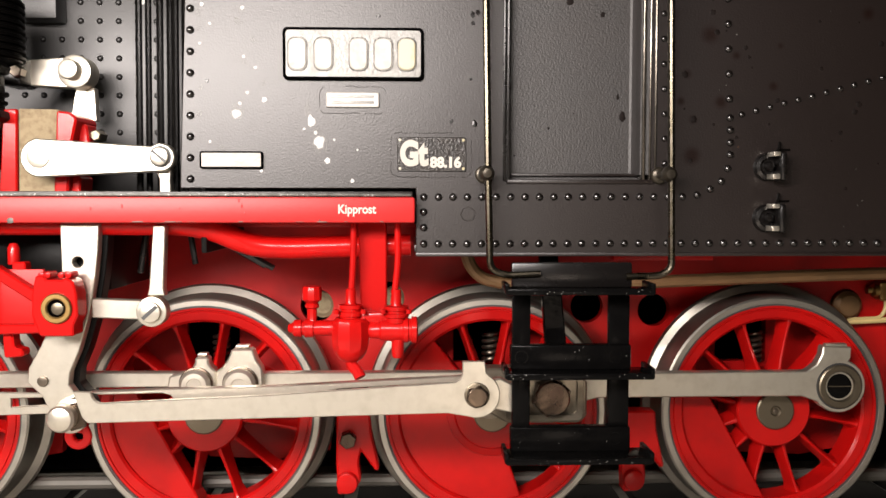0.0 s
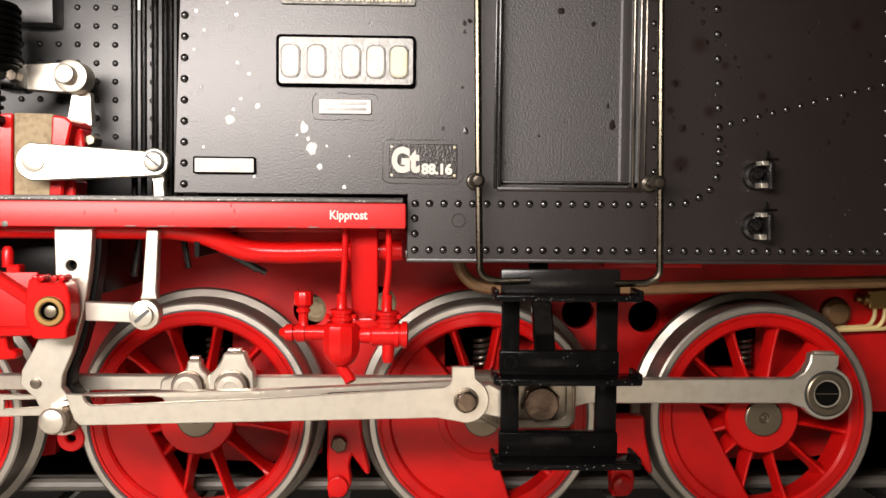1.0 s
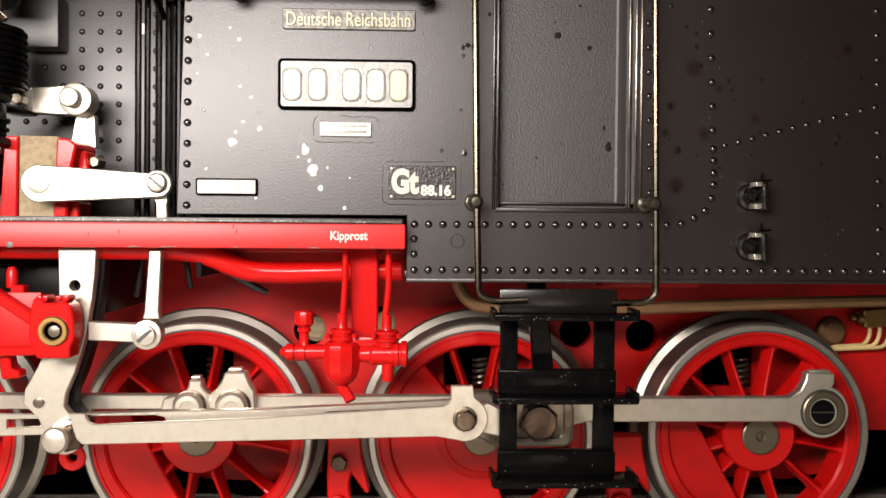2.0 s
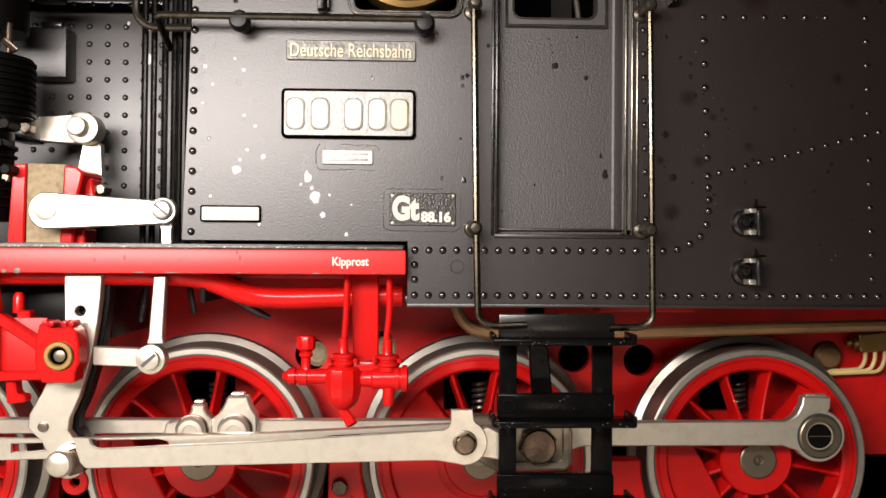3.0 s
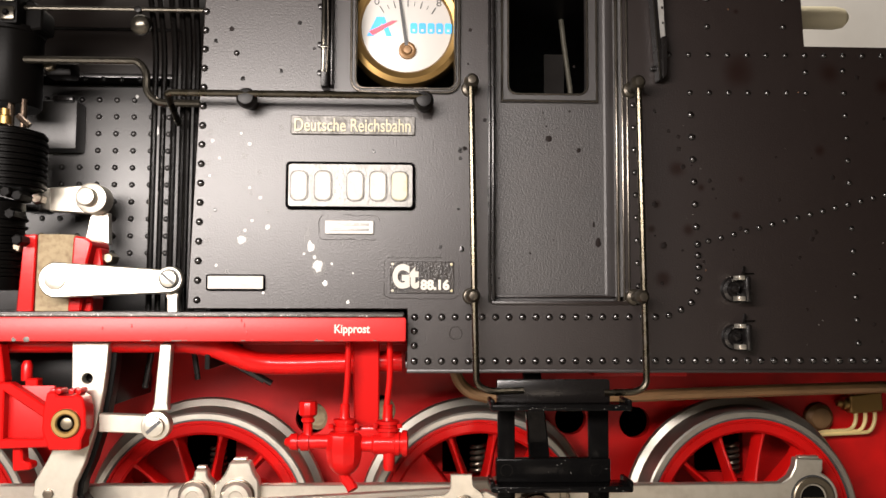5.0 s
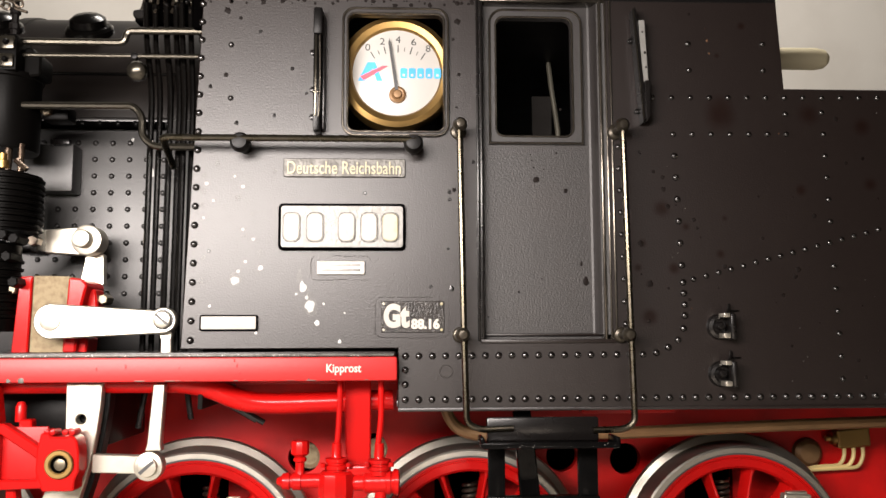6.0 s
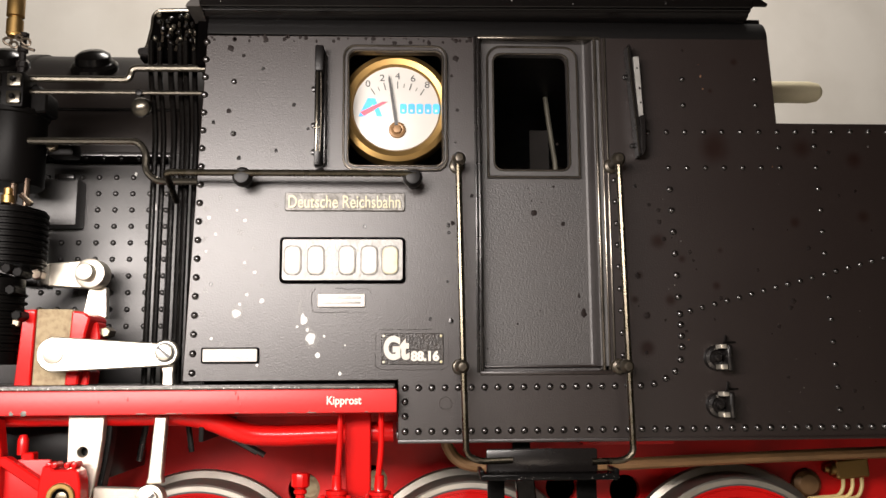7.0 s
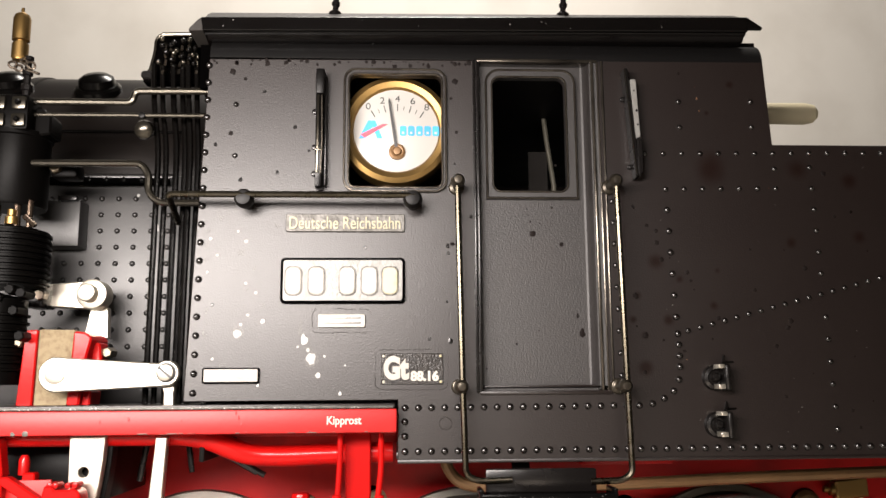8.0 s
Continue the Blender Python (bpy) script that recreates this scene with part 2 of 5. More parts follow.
def prism(points, y0, y1, bevel=0.15, into=None):
    """A plate of the outline points (x, z), from y0 (towards the viewer) to y1."""
    bm = bmesh.new()
    front = [bm.verts.new((x, y0, z)) for x, z in points]
    back = [bm.verts.new((x, y1, z)) for x, z in points]
    bm.faces.new(front)
    bm.faces.new(list(reversed(back)))
    for i in range(len(points)):
        j = (i + 1) % len(points)
        bm.faces.new((front[j], front[i], back[i], back[j]))
    bmesh.ops.recalc_face_normals(bm, faces=bm.faces)
    bevel_sharp(bm, bevel, 1, 30)
    return merged(into, bm)


def side_prism(points, x0, x1, bevel=0.1, into=None):
    """A body of the cross-section points (y, z), from x0 to x1."""
    bm = bmesh.new()
    a = [bm.verts.new((x0, y, z)) for y, z in points]
    b = [bm.verts.new((x1, y, z)) for y, z in points]
    bm.faces.new(a)
    bm.faces.new(list(reversed(b)))
    for i in range(len(points)):
        j = (i + 1) % len(points)
        bm.faces.new((a[j], a[i], b[i], b[j]))
    bmesh.ops.recalc_face_normals(bm, faces=bm.faces)
    bevel_sharp(bm, bevel, 1, 30)
    return merged(into, bm)


def curve_mesh(curve):
    ob = bpy.data.objects.new("tmp", curve)
    scene.collection.objects.link(ob)
    me = bpy.data.meshes.new_from_object(ob.evaluated_get(bpy.context.evaluated_depsgraph_get()))
    bpy.data.objects.remove(ob)
    bpy.data.curves.remove(curve)
    bm = bmesh.new()
    bm.from_mesh(me)
    bpy.data.meshes.remove(me)
    return bm


def signed_area(pts):
    return sum(p[0] * q[1] - q[0] * p[1] for p, q in zip(pts, pts[1:] + pts[:1])) / 2


def inset(pts, d):
    """The outline moved inwards (d > 0) or outwards, corner by corner."""
    if signed_area(pts) < 0:
        d = -d
    out = []
    for p, q, r in zip(pts[-1:] + pts[:-1], pts, pts[1:] + pts[:1]):
        u, v = (Vector(q) - Vector(p)).normalized(), (Vector(r) - Vector(q)).normalized()
        n, m = Vector((-u.y, u.x)), Vector((-v.y, v.x))
        w = n + m
        k = d / max(0.35, w.dot(n)) if w.length > 1e-6 else 0
        out.append((q[0] + w.x * k, q[1] + w.y * k))
    return out


def inside(p, pts):
    odd = False
    for (x0, z0), (x1, z1) in zip(pts, pts[1:] + pts[:1]):
        if (z0 > p.y) != (z1 > p.y) and p.x < x0 + (p.y - z0) * (x1 - x0) / (z1 - z0):
            odd = not odd
    return odd


def plate(outlines, y0, y1, bevel=0.0):
    """A plate with holes: the first outline is its edge, the others are openings. Its front edges are chamfered."""
    bm = bmesh.new()
    rings = [list(o) for o in outlines]
    fronts = [inset(o, bevel if k == 0 else -bevel) if bevel else o for k, o in enumerate(rings)]
    for flat, y, turned in ((fronts, y0, 0), (rings, y1, 1)):
        pts = [Vector(p) for o in flat for p in o]
        edges, base = [], 0
        for o in flat:
            edges += [(base + i, base + (i + 1) % len(o)) for i in range(len(o))]
            base += len(o)
        vs, _, fs, *_ = delaunay_2d_cdt(pts, edges, [], 0, 1e-5)
        made = [bm.verts.new((v.x, y, v.y)) for v in vs]
        for f in fs:
            mid = sum((vs[i] for i in f), Vector((0, 0))) / 3
            if inside(mid, flat[0]) and not any(inside(mid, hole) for hole in flat[1:]):
                bm.faces.new([made[i] for i in f])
    for front, full in zip(fronts, rings):
        levels = [[bm.verts.new((x, y0, z)) for x, z in front]]
        if bevel:
            levels.append([bm.verts.new((x, y0 + bevel, z)) for x, z in full])
        levels.append([bm.verts.new((x, y1, z)) for x, z in full])
        n = len(full)
        for p, q in zip(levels, levels[1:]):
            for i in range(n):
                bm.faces.new((p[i], p[(i + 1) % n], q[(i + 1) % n], q[i]))
    bmesh.ops.remove_doubles(bm, verts=bm.verts, dist=1e-4)
    return bm


def rounded(x0, x1, z0, z1, r, seg=5):
    pts = []
    for cx, cz, a in ((x1 - r, z1 - r, 0), (x0 + r, z1 - r, 90), (x0 + r, z0 + r, 180), (x1 - r, z0 + r, 270)):
        for i in range(seg + 1):
            t = radians(a + 90 * i / seg)
            pts.append((cx + r * math.cos(t), cz + r * math.sin(t)))
    return pts


def arched(x0, x1, z0, z1, r, seg=6):
    """A rectangle with its two upper corners rounded."""
    return [p for p in rounded(x0, x1, z0, z1, r, seg)[: 2 * (seg + 1)]] + [(x0, z0), (x1, z0)]


def ring_pts(cx, cz, r, seg=32, a0=0.0, a1=360.0):
    full = abs(a1 - a0 - 360) < 1e-6
    n = seg if full else seg + 1
    return [(cx + r * math.cos(radians(a0 + (a1 - a0) * i / seg)), cz + r * math.sin(radians(a0 + (a1 - a0) * i / seg))) for i in range(n)]


def lathe(profile, origin, axis=(0, -1, 0), seg=24, into=None, turn=0.0, ring=False):
    """A turned body: profile of (radius, distance along the axis) from origin."""
    bm = bmesh.new()
    rings = []
    for r, h in profile:
        if r < 1e-4:
            rings.append([bm.verts.new((0, 0, h))])
        else:
            rings.append([bm.verts.new((r * math.cos(2 * math.pi * i / seg + turn), r * math.sin(2 * math.pi * i / seg + turn), h)) for i in range(seg)])
    for a, b in zip(rings, rings[1:] + (rings[:1] if ring else [])):
        for i in range(seg):
            j = (i + 1) % seg
            if len(a) == 1 and len(b) == 1:
                continue
            if len(a) == 1:
                bm.faces.new((a[0], b[i], b[j]))
            elif len(b) == 1:
                bm.faces.new((a[j], a[i], b[0]))
            else:
                bm.faces.new((a[i], a[j], b[j], b[i]))
    for ringed in (rings[0], rings[-1]):
        if len(ringed) > 2 and not ring:
            bm.faces.new(ringed)
    q = Vector((0, 0, 1)).rotation_difference(Vector(axis).normalized()).to_matrix().to_4x4()
    bm.transform(Matrix.Translation(origin) @ q)
    return merged(into, bm)


def disc(cx, cz, r, y0, y1, bevel=0.15, seg=28, into=None):
    """A round boss on the y axis whose face is at y0."""
    d = y1 - y0
    return lathe([(r, 0), (r, d - bevel), (r - bevel * 0.3, d - bevel * 0.3), (r - bevel, d), (0, d)], (cx, y1, cz), seg=seg, into=into)


def hexagon(cx, cz, r, y0, y1, into=None, turn=0.3):
    d = y1 - y0
    return lathe([(r, 0), (r, d - 0.2), (r - 0.2, d), (0, d)], (cx, y1, cz), seg=6, into=into, turn=turn)


def tube(points, r, seg=3, into=None, smooth=0.0):
    """A bent wire or pipe through points (x, y, z); smooth: bend radius at its corners."""
    pts = [Vector(p) for p in points]
    if smooth:
        out = [pts[0]]
        for a, b, c in zip(pts, pts[1:], pts[2:]):
            d = min(smooth, (a - b).length * 0.49, (c - b).length * 0.49)
            p, q = b + (a - b).normalized() * d, b + (c - b).normalized() * d
            for i in range(7):
                t = i / 6
                out.append(p * (1 - t) ** 2 + b * 2 * t * (1 - t) + q * t * t)
        pts = out + [pts[-1]]
    cu = bpy.data.curves.new("tmp", "CURVE")
    cu.dimensions, cu.bevel_depth, cu.bevel_resolution, cu.use_fill_caps = "3D", r, seg, True
    sp = cu.splines.new("POLY")
    sp.points.add(len(pts) - 1)
    for p, v in zip(sp.points, pts):
        p.co = (*v, 1)
    return merged(into, curve_mesh(cu))


def lettering(text, x, z, y, height, width, depth=0.12, bold=0.0):
    """Raised letters whose lower left corner is at (x, z), scaled to width and height."""
    cu = bpy.data.curves.new("tmp", "FONT")
    cu.body, cu.size, cu.extrude, cu.offset = text, 1.0, 0.02, bold
    bm = curve_mesh(cu)
    xs, ys = [v.co.x for v in bm.verts], [v.co.y for v in bm.verts]
    sx, sy = width / (max(xs) - min(xs)), height / (max(ys) - min(ys))
    m = Matrix.Translation((x, y, z)) @ Matrix.Rotation(radians(90), 4, "X") @ Matrix.Diagonal((sx, sy, depth / 0.04, 1)) @ Matrix.Translation((-min(xs), -min(ys), 0))
    bm.transform(m)
    return bm


def shared(name, me, parent, x, y, z, turn=None):
    """One more object on a mesh that alike pieces share; places in millimetres."""
    ob = new(name, me)
    ob.parent = parent
    ob.location = (x * MM, y * MM, z * MM)
    if turn is not None:
        ob.rotation_euler = turn
    return ob


def piece_mesh(name, bm, mat):
    finish(bm)
    me = bpy.data.meshes.new(name)
    bm.to_mesh(me)
    bm.free()
    me.materials.append(mat)
    return me


# ---- setting ----
def room():
    tagged(part("table", block(-900, 900, -450, 420, -38, -8, 2), TABLE), "beige-grey table top under the model track", "table", kind="structure")
    tagged(part("wall_back", block(-1500, 1500, 432, 480, -740, 1500, 0), WALL), "plain off-white painted wall behind the model", "wall", kind="structure")
    top = bpy.data.objects["table"]
    for x in (-850, 850):
        for y in (-410, 380):
            part("table_leg", block(x - 25, x + 25, y - 25, y + 25, -740, -38.5, 2), TABLE, top)
    for name, box_, mat, kind_, label in (("wall_left", (-1550, -1502, -2000, 430, -740, 1500), WALL, "wall", "plain off-white painted wall"), ("wall_right", (1502, 1550, -2000, 430, -740, 1500), WALL, "wall", "plain off-white painted wall"),
                                          ("wall_front", (-1550, 1550, -2050, -2002, -740, 1500), WALL, "wall", "plain off-white painted wall"), ("ceiling", (-1550, 1550, -2050, 480, 1502, 1550), WALL, "ceiling", "plain white painted ceiling"),
                                          ("floor", (-1550, 1550, -2050, 480, -790, -740), SLEEPER, "floor", "dark wooden floor")):
        tagged(part(name, block(*box_, 0), mat), label, kind_, kind="structure")
    track = tagged(new("model_track"), "short length of model track on dark wooden sleepers", "track")
    for y0 in (20.5, 65.5):
        pts = [(y0 - 3.2, -6), (y0 + 3.2, -6), (y0 + 3.2, -5.2), (y0 + 0.6, -4.4), (y0 + 0.6, -2), (y0 + 1.5, -1.4), (y0 + 1.4, -0.1), (y0 - 1.4, -0.1),
               (y0 - 1.5, -1.4), (y0 - 0.6, -2), (y0 - 0.6, -4.4), (y0 - 3.2, -5.2)]
        part("rail", side_prism(pts, -260, 260, 0.1), RAIL, track)
    # Wide, near-black sleepers also carry the shade under the engine.
    me = piece_mesh("sleeper", block(-5.5, 5.5, -36, 36, -2, 0, 0.3), SLEEPER)
    for i in range(38):
        shared("sleeper", me, track, -259 + i * 14, 43, -6)


room()

loco = tagged(new("model_locomotive"), "black and red live-steam model tank locomotive with bright steel rods", "model locomotive")

# ---- rivets ----
RIVET = piece_mesh("rivet", lathe([(0.57, -0.1), (0.55, 0.12), (0.44, 0.34), (0.24, 0.48), (0, 0.52)], (0, 0, 0), seg=10), RIVET_PAINT)
RIVET_SMALL = piece_mesh("rivet", lathe([(0.48, -0.1), (0.46, 0.1), (0.35, 0.29), (0.18, 0.39), (0, 0.42)], (0, 0, 0), seg=10), RIVET_PAINT)


def rivet_row(parent, a, b, count, y=0.0, me=None, skip=()):
    for i in range(count):
        t = i / max(1, count - 1)
        if i not in skip:
            shared("rivet", me or RIVET, parent, a[0] + (b[0] - a[0]) * t, y, a[1] + (b[1] - a[1]) * t)


# ---- cab ----
def cab():
    gauge_hole = rounded(-8.7, 6.3, 89.1, 108.0, 1.2)
    door_hole = [(12.3, 56.3), (32.6, 56.3), (32.2, 111.0), (12.5, 111.0)]
    edge = [(-33.7, 55.2), (-0.8, 55.2), (-0.8, 45.8), (100, 45.8), (100, 96.7), (61.6, 96.7), (60.9, 111.2), (-31.6, 110.6)]
    side = part("cab_side", plate([edge, gauge_hole, door_hole], 0, 1.2, 0.12), BLACK, loco, "satin black riveted steel cab and bunker side")
    # lower and left edges, slightly proud
    part("edge_strip", block(-0.8, 100, -0.25, 0.4, 45.6, 46.15, 0.1), BLACK, side)
    rivet_row(side, (0.35, 54.0), (37.2, 54.1), 19)
    rivet_row(side, (0.3, 47.4), (98.5, 47.5), 49)
    for x, z in ((0.3, 51.9), (0.3, 49.7), (39.3, 54.35), (41.2, 55.2), (42.8, 56.3), (43.7, 58.1), (44.0, 60.1), (44.0, 61.8), (43.95, 63.6), (43.9, 65.3)):
        shared("rivet", RIVET, side, x, 0, z)
    rivet_row(side, (-32.25, 56.5), (-31.6, 109.4), 19)
    rivet_row(side, (34.6, 58.8), (34.1, 86.9), 9, me=RIVET_SMALL)
    rivet_row(side, (43.75, 68.0), (43.15, 85.5), 6)
    rivet_row(side, (45.6, 65.8), (94.1, 78.5), 25, me=RIVET_SMALL)
    rivet_row(side, (39.9, 95.0), (98.6, 95.5), 20, me=RIVET_SMALL)
    rivet_row(side, (43.1, 89.0), (61.6, 89.2), 7, me=RIVET_SMALL)
    rivet_row(side, (67.6, 92.8), (68.9, 50.1), 13, me=RIVET_SMALL, skip=(6,))
    for x, z in ((46, 104), (58.3, 104.1), (46, 99.6), (58.2, 99.7), (61.6, 92.5), (-27.1, 102.8), (-27.0, 94.2)):
        shared("rivet", RIVET_SMALL, side, x, 0, z)
    part("filler_plug", plate([ring_pts(6.6, 51.6, 1.05, 24), ring_pts(6.6, 51.6, 0.85, 24)], -0.06, 0.3, 0.05), BLACK, side)
    splashes(side)
    # shoulder between side and roof
    arc = [(3.6 - 3.6 * math.cos(radians(a)), 110.9 + 4.2 * math.sin(radians(a))) for a in range(0, 91, 15)]
    part("shoulder", side_prism(arc + [(3.6, 113), (1.2, 110.9)], -31.6, 60.9, 0.05), SHOULDER, loco)
    def tilted(bm):
        """The roof line falls a little towards the front of the engine."""
        for v in bm.verts:
            v.co.z += 0.0098 * (v.co.x - 57.6)
        return bm

    roof_pts = [(-1.7, 115.4), (-1.7, 117.7), (0.2, 119.1), (3, 120.7), (8, 122.0), (20, 124.6), (45, 127.5), (70, 124), (92, 116), (92, 114.5), (3, 114.5)]
    roof = part("roof", tilted(side_prism(roof_pts, -32.4, 57.7, 0.12)), ROOF, loco, "black curved cab roof with a projecting gutter and a dusty top painted lighter")
    part("top_sheet", tilted(side_prism([(-1.5, 117.95), (0.2, 119.25), (3, 120.85), (8, 122.15), (8, 122.0), (3, 120.7), (0.2, 119.1)], -32.3, 57.6, 0.02)), LIT_ROOF_TOP, roof, "dusty upper sheet, painted lighter as if lit")
    gutter = part("gutter", tilted(prism([(-32.3, 115.3), (-32.7, 117.5), (57.6, 118.0), (57.6, 115.5)], -2.7, -1.75, 0.1)), ROOF, roof, "glossy black rain gutter")
    part("drip_lip", prism([(57.65, 118.0), (60.1, 116.3), (60.1, 115.95), (57.65, 115.95)], -2.6, -1.9, 0.05), ROOF, gutter)
    # End facet is painted lighter where the light falls on it.
    part("end_cap", tilted(prism([(-34.8, 115.5), (-34.6, 116.0), (-33.2, 117.5), (-32.75, 117.75), (-32.45, 115.5)], -2.0, 5, 0.08)), LIT_ROOF_TOP, gutter)
    part("bead", tilted(tube([(-32.2, -1.2, 115.3), (57.6, -1.2, 115.35)], 0.16, 2)), ROOF, gutter)
    part("soffit", tilted(side_prism([(-1.2, 115.4), (-0.2, 114.6), (3.4, 114.4), (3.4, 115.4)], -32.0, 57.6, 0.05)), ROOF, roof)
    rng = random.Random(41)
    for i in range(34):
        x, low = rng.uniform(-31, 57), i % 3
        part("dust_speck", blob(x, rng.uniform(115.8, 117.2) + 0.0098 * (x - 57.6) if low == 0 else rng.uniform(112.2, 113.6), rng.uniform(0.04, 0.11), -2.7 if low == 0 else 0.9, rng.uniform(-0.4, 0.4), 700 + i), LIME if i % 4 == 0 else SPECK, roof)
    for x in (-11.5, 27.5):
        part("roof_stud", lathe([(1.1, -0.6), (1.1, 0.5), (0.7, 0.9), (0.5, 1.0), (0.5, 1.7), (0.72, 1.9), (0.72, 2.4), (0.5, 2.6), (0.5, 3.3), (0.7, 3.5), (0.7, 7), (0, 7.2)], (x, 2.6, 120.2 + 0.0098 * (x - 57.6)), (0.06, 0, 1), 12), BLACK_GLOSS, roof)
    # far side, ends and floor of the cab, so that it is a closed dark body
    part("far_side", block(-33, 100, 88.8, 90, 45.8, 111), BLACK, loco)
    part("front_sheet", block(-31.4, -30.6, 2, 88, 46, 114), MATT, loco)
    part("bunker_wall", side_prism([(2, 46), (88, 46), (88, 113), (70, 121), (45, 125), (20, 121), (6, 117), (2, 113)], 60, 60.8, 0.05), BLACK, loco)
    part("bunker_top", block(61, 100, 1.2, 88.8, 94.8, 95.8, 0.1), BLACK, loco)
    part("tool_handle", lathe([(1.6, 0), (1.6, 16), (2.5, 18), (2.6, 37), (2.2, 39), (1.2, 40), (0, 40.2)], (60.6, 60, 122.2), (1, 0, 0), 20), BEIGE, loco, "pale wooden handle behind the cab")
    # Black block added to fill the dark gap between manifold and cab.
    part("head_corner", block(-34.2, -31.4, 4, 30, 107, 117, 0.3), DEAD_BLACK, loco)
    part("cab_head", block(-31.5, 60.8, 2.4, 88, 110.5, 115.6, 0.1), MATT, loco)
    part("cab_floor", block(-32, 60, 2, 88, 52, 53.2, 0), BLACK, loco)
    # window surround
    part("window_frame", plate([rounded(-9.7, 7.2, 88.2, 109.1, 2.0), rounded(-8.7, 6.3, 89.1, 108.0, 1.2)], -0.45, 0.4, 0.15), BLACK, loco)
    part("window_bead", plate([rounded(-9.7, 7.2, 88.2, 109.1, 2.0), rounded(-9.35, 6.85, 88.55, 108.75, 1.8)], -0.75, -0.35, 0.1), BEAD, loco)
    part("window_bead", plate([rounded(-9.0, 6.6, 88.8, 108.3, 1.4), rounded(-8.7, 6.3, 89.1, 108.0, 1.2)], -0.65, -0.35, 0.1), BEAD, loco)


def door():
    d = part("door", plate([[(12.4, 56.4), (32.4, 56.4), (32.2, 111), (12.5, 111)], rounded(15.0, 27.2, 89.0, 108.5, 1.3)], 2.2, 3.0, 0.05), DOOR_PAINT, loco, "black cab door with an open window")
    part("window_frame", plate([arched(13.7, 29.0, 87.6, 110.0, 2.4), rounded(15.0, 27.2, 89.0, 108.5, 1.3)], 1.6, 2.3, 0.15), DOOR_PAINT, d)
    part("inner_edge", plate([arched(13.7, 29.0, 87.6, 110.0, 2.4), arched(14.05, 28.65, 87.95, 109.65, 2.1)], 1.3, 1.7, 0.1), BEAD, d)
    part("inner_edge", plate([rounded(14.7, 27.5, 88.7, 108.8, 1.5), rounded(15.0, 27.2, 89.0, 108.5, 1.3)], 1.35, 1.7, 0.08), BEAD, d)
    # Right-hand beads take the highlight tone, left-hand ones stay black.
    for x0, x1, y in ((11.5, 12.0, -0.4), (12.1, 12.6, -0.1), (31.3, 31.8, -0.3), (32.3, 32.65, -0.1), (33.0, 33.4, -0.3)):
        part("jamb_bead", block(x0, x1, y, 2.4, 56.2, 111, 0.2), BEAD if x0 > 20 else BLACK_GLOSS, d)
    fill = [(29.8, 3.0), (29.8, 2.25), (30.3, 2.1), (30.7, 1.6), (30.95, 0.9), (31.1, 0.2), (32.35, 0.05), (32.35, 3.0)]
    bm = bmesh.new()
    lo = [bm.verts.new((x, y, 57.2)) for x, y in fill]
    hi = [bm.verts.new((x, y, 111)) for x, y in fill]
    bm.faces.new(lo)
    bm.faces.new(list(reversed(hi)))
    for i in range(len(fill)):
        j = (i + 1) % len(fill)
        bm.faces.new((lo[i], lo[j], hi[j], hi[i]))
    part("jamb", bm, DOOR_PAINT, d)
    part("sill", block(12.0, 33.0, -0.4, 2.4, 55.9, 56.5, 0.15), BLACK, d)
    part("sill", block(12.8, 32.0, 1.6, 2.4, 57.0, 57.4, 0.15), BLACK, d)
    part("lintel", block(12.2, 32.4, -0.2, 2.4, 110.6, 111.2, 0.15), BEAD, d)
    for i, (x, z, r, drip) in enumerate(((24.6, 86.3, 0.2, 0), (20.9, 83.9, 0.16, 0), (20.4, 86.0, 0.12, 0), (22.5, 83.6, 0.1, 0), (20.6, 85.0, 0.09, 0), (21.3, 81.9, 0.5, 0), (26.0, 80.1, 0.35, 0), (29.0, 65.4, 0.5, 0.8), (28.3, 68.2, 0.2, 2.5), (18.3, 63.9, 0.2, 0), (13.4, 60.0, 0.15, 0), (25.4, 93.5, 0.2, 0), (22.0, 66.0, 0.12, 0))):
        part("rust_spot", blob(x, z, r, 2.2, drip, 30 + i), RUST, d)
    # lever standing inside the cab
    lever = part("regulator_lever", tube([(30.6, 30, 80), (30.2, 30, 97), (29.0, 30, 106), (28.4, 30, 112)], 0.5), DIM, loco, "steel lever standing in the dark cab")
    part("lever_plate", block(25.4, 29.2, 31, 31.8, 78, 104, 0.1), SLEEPER, lever)


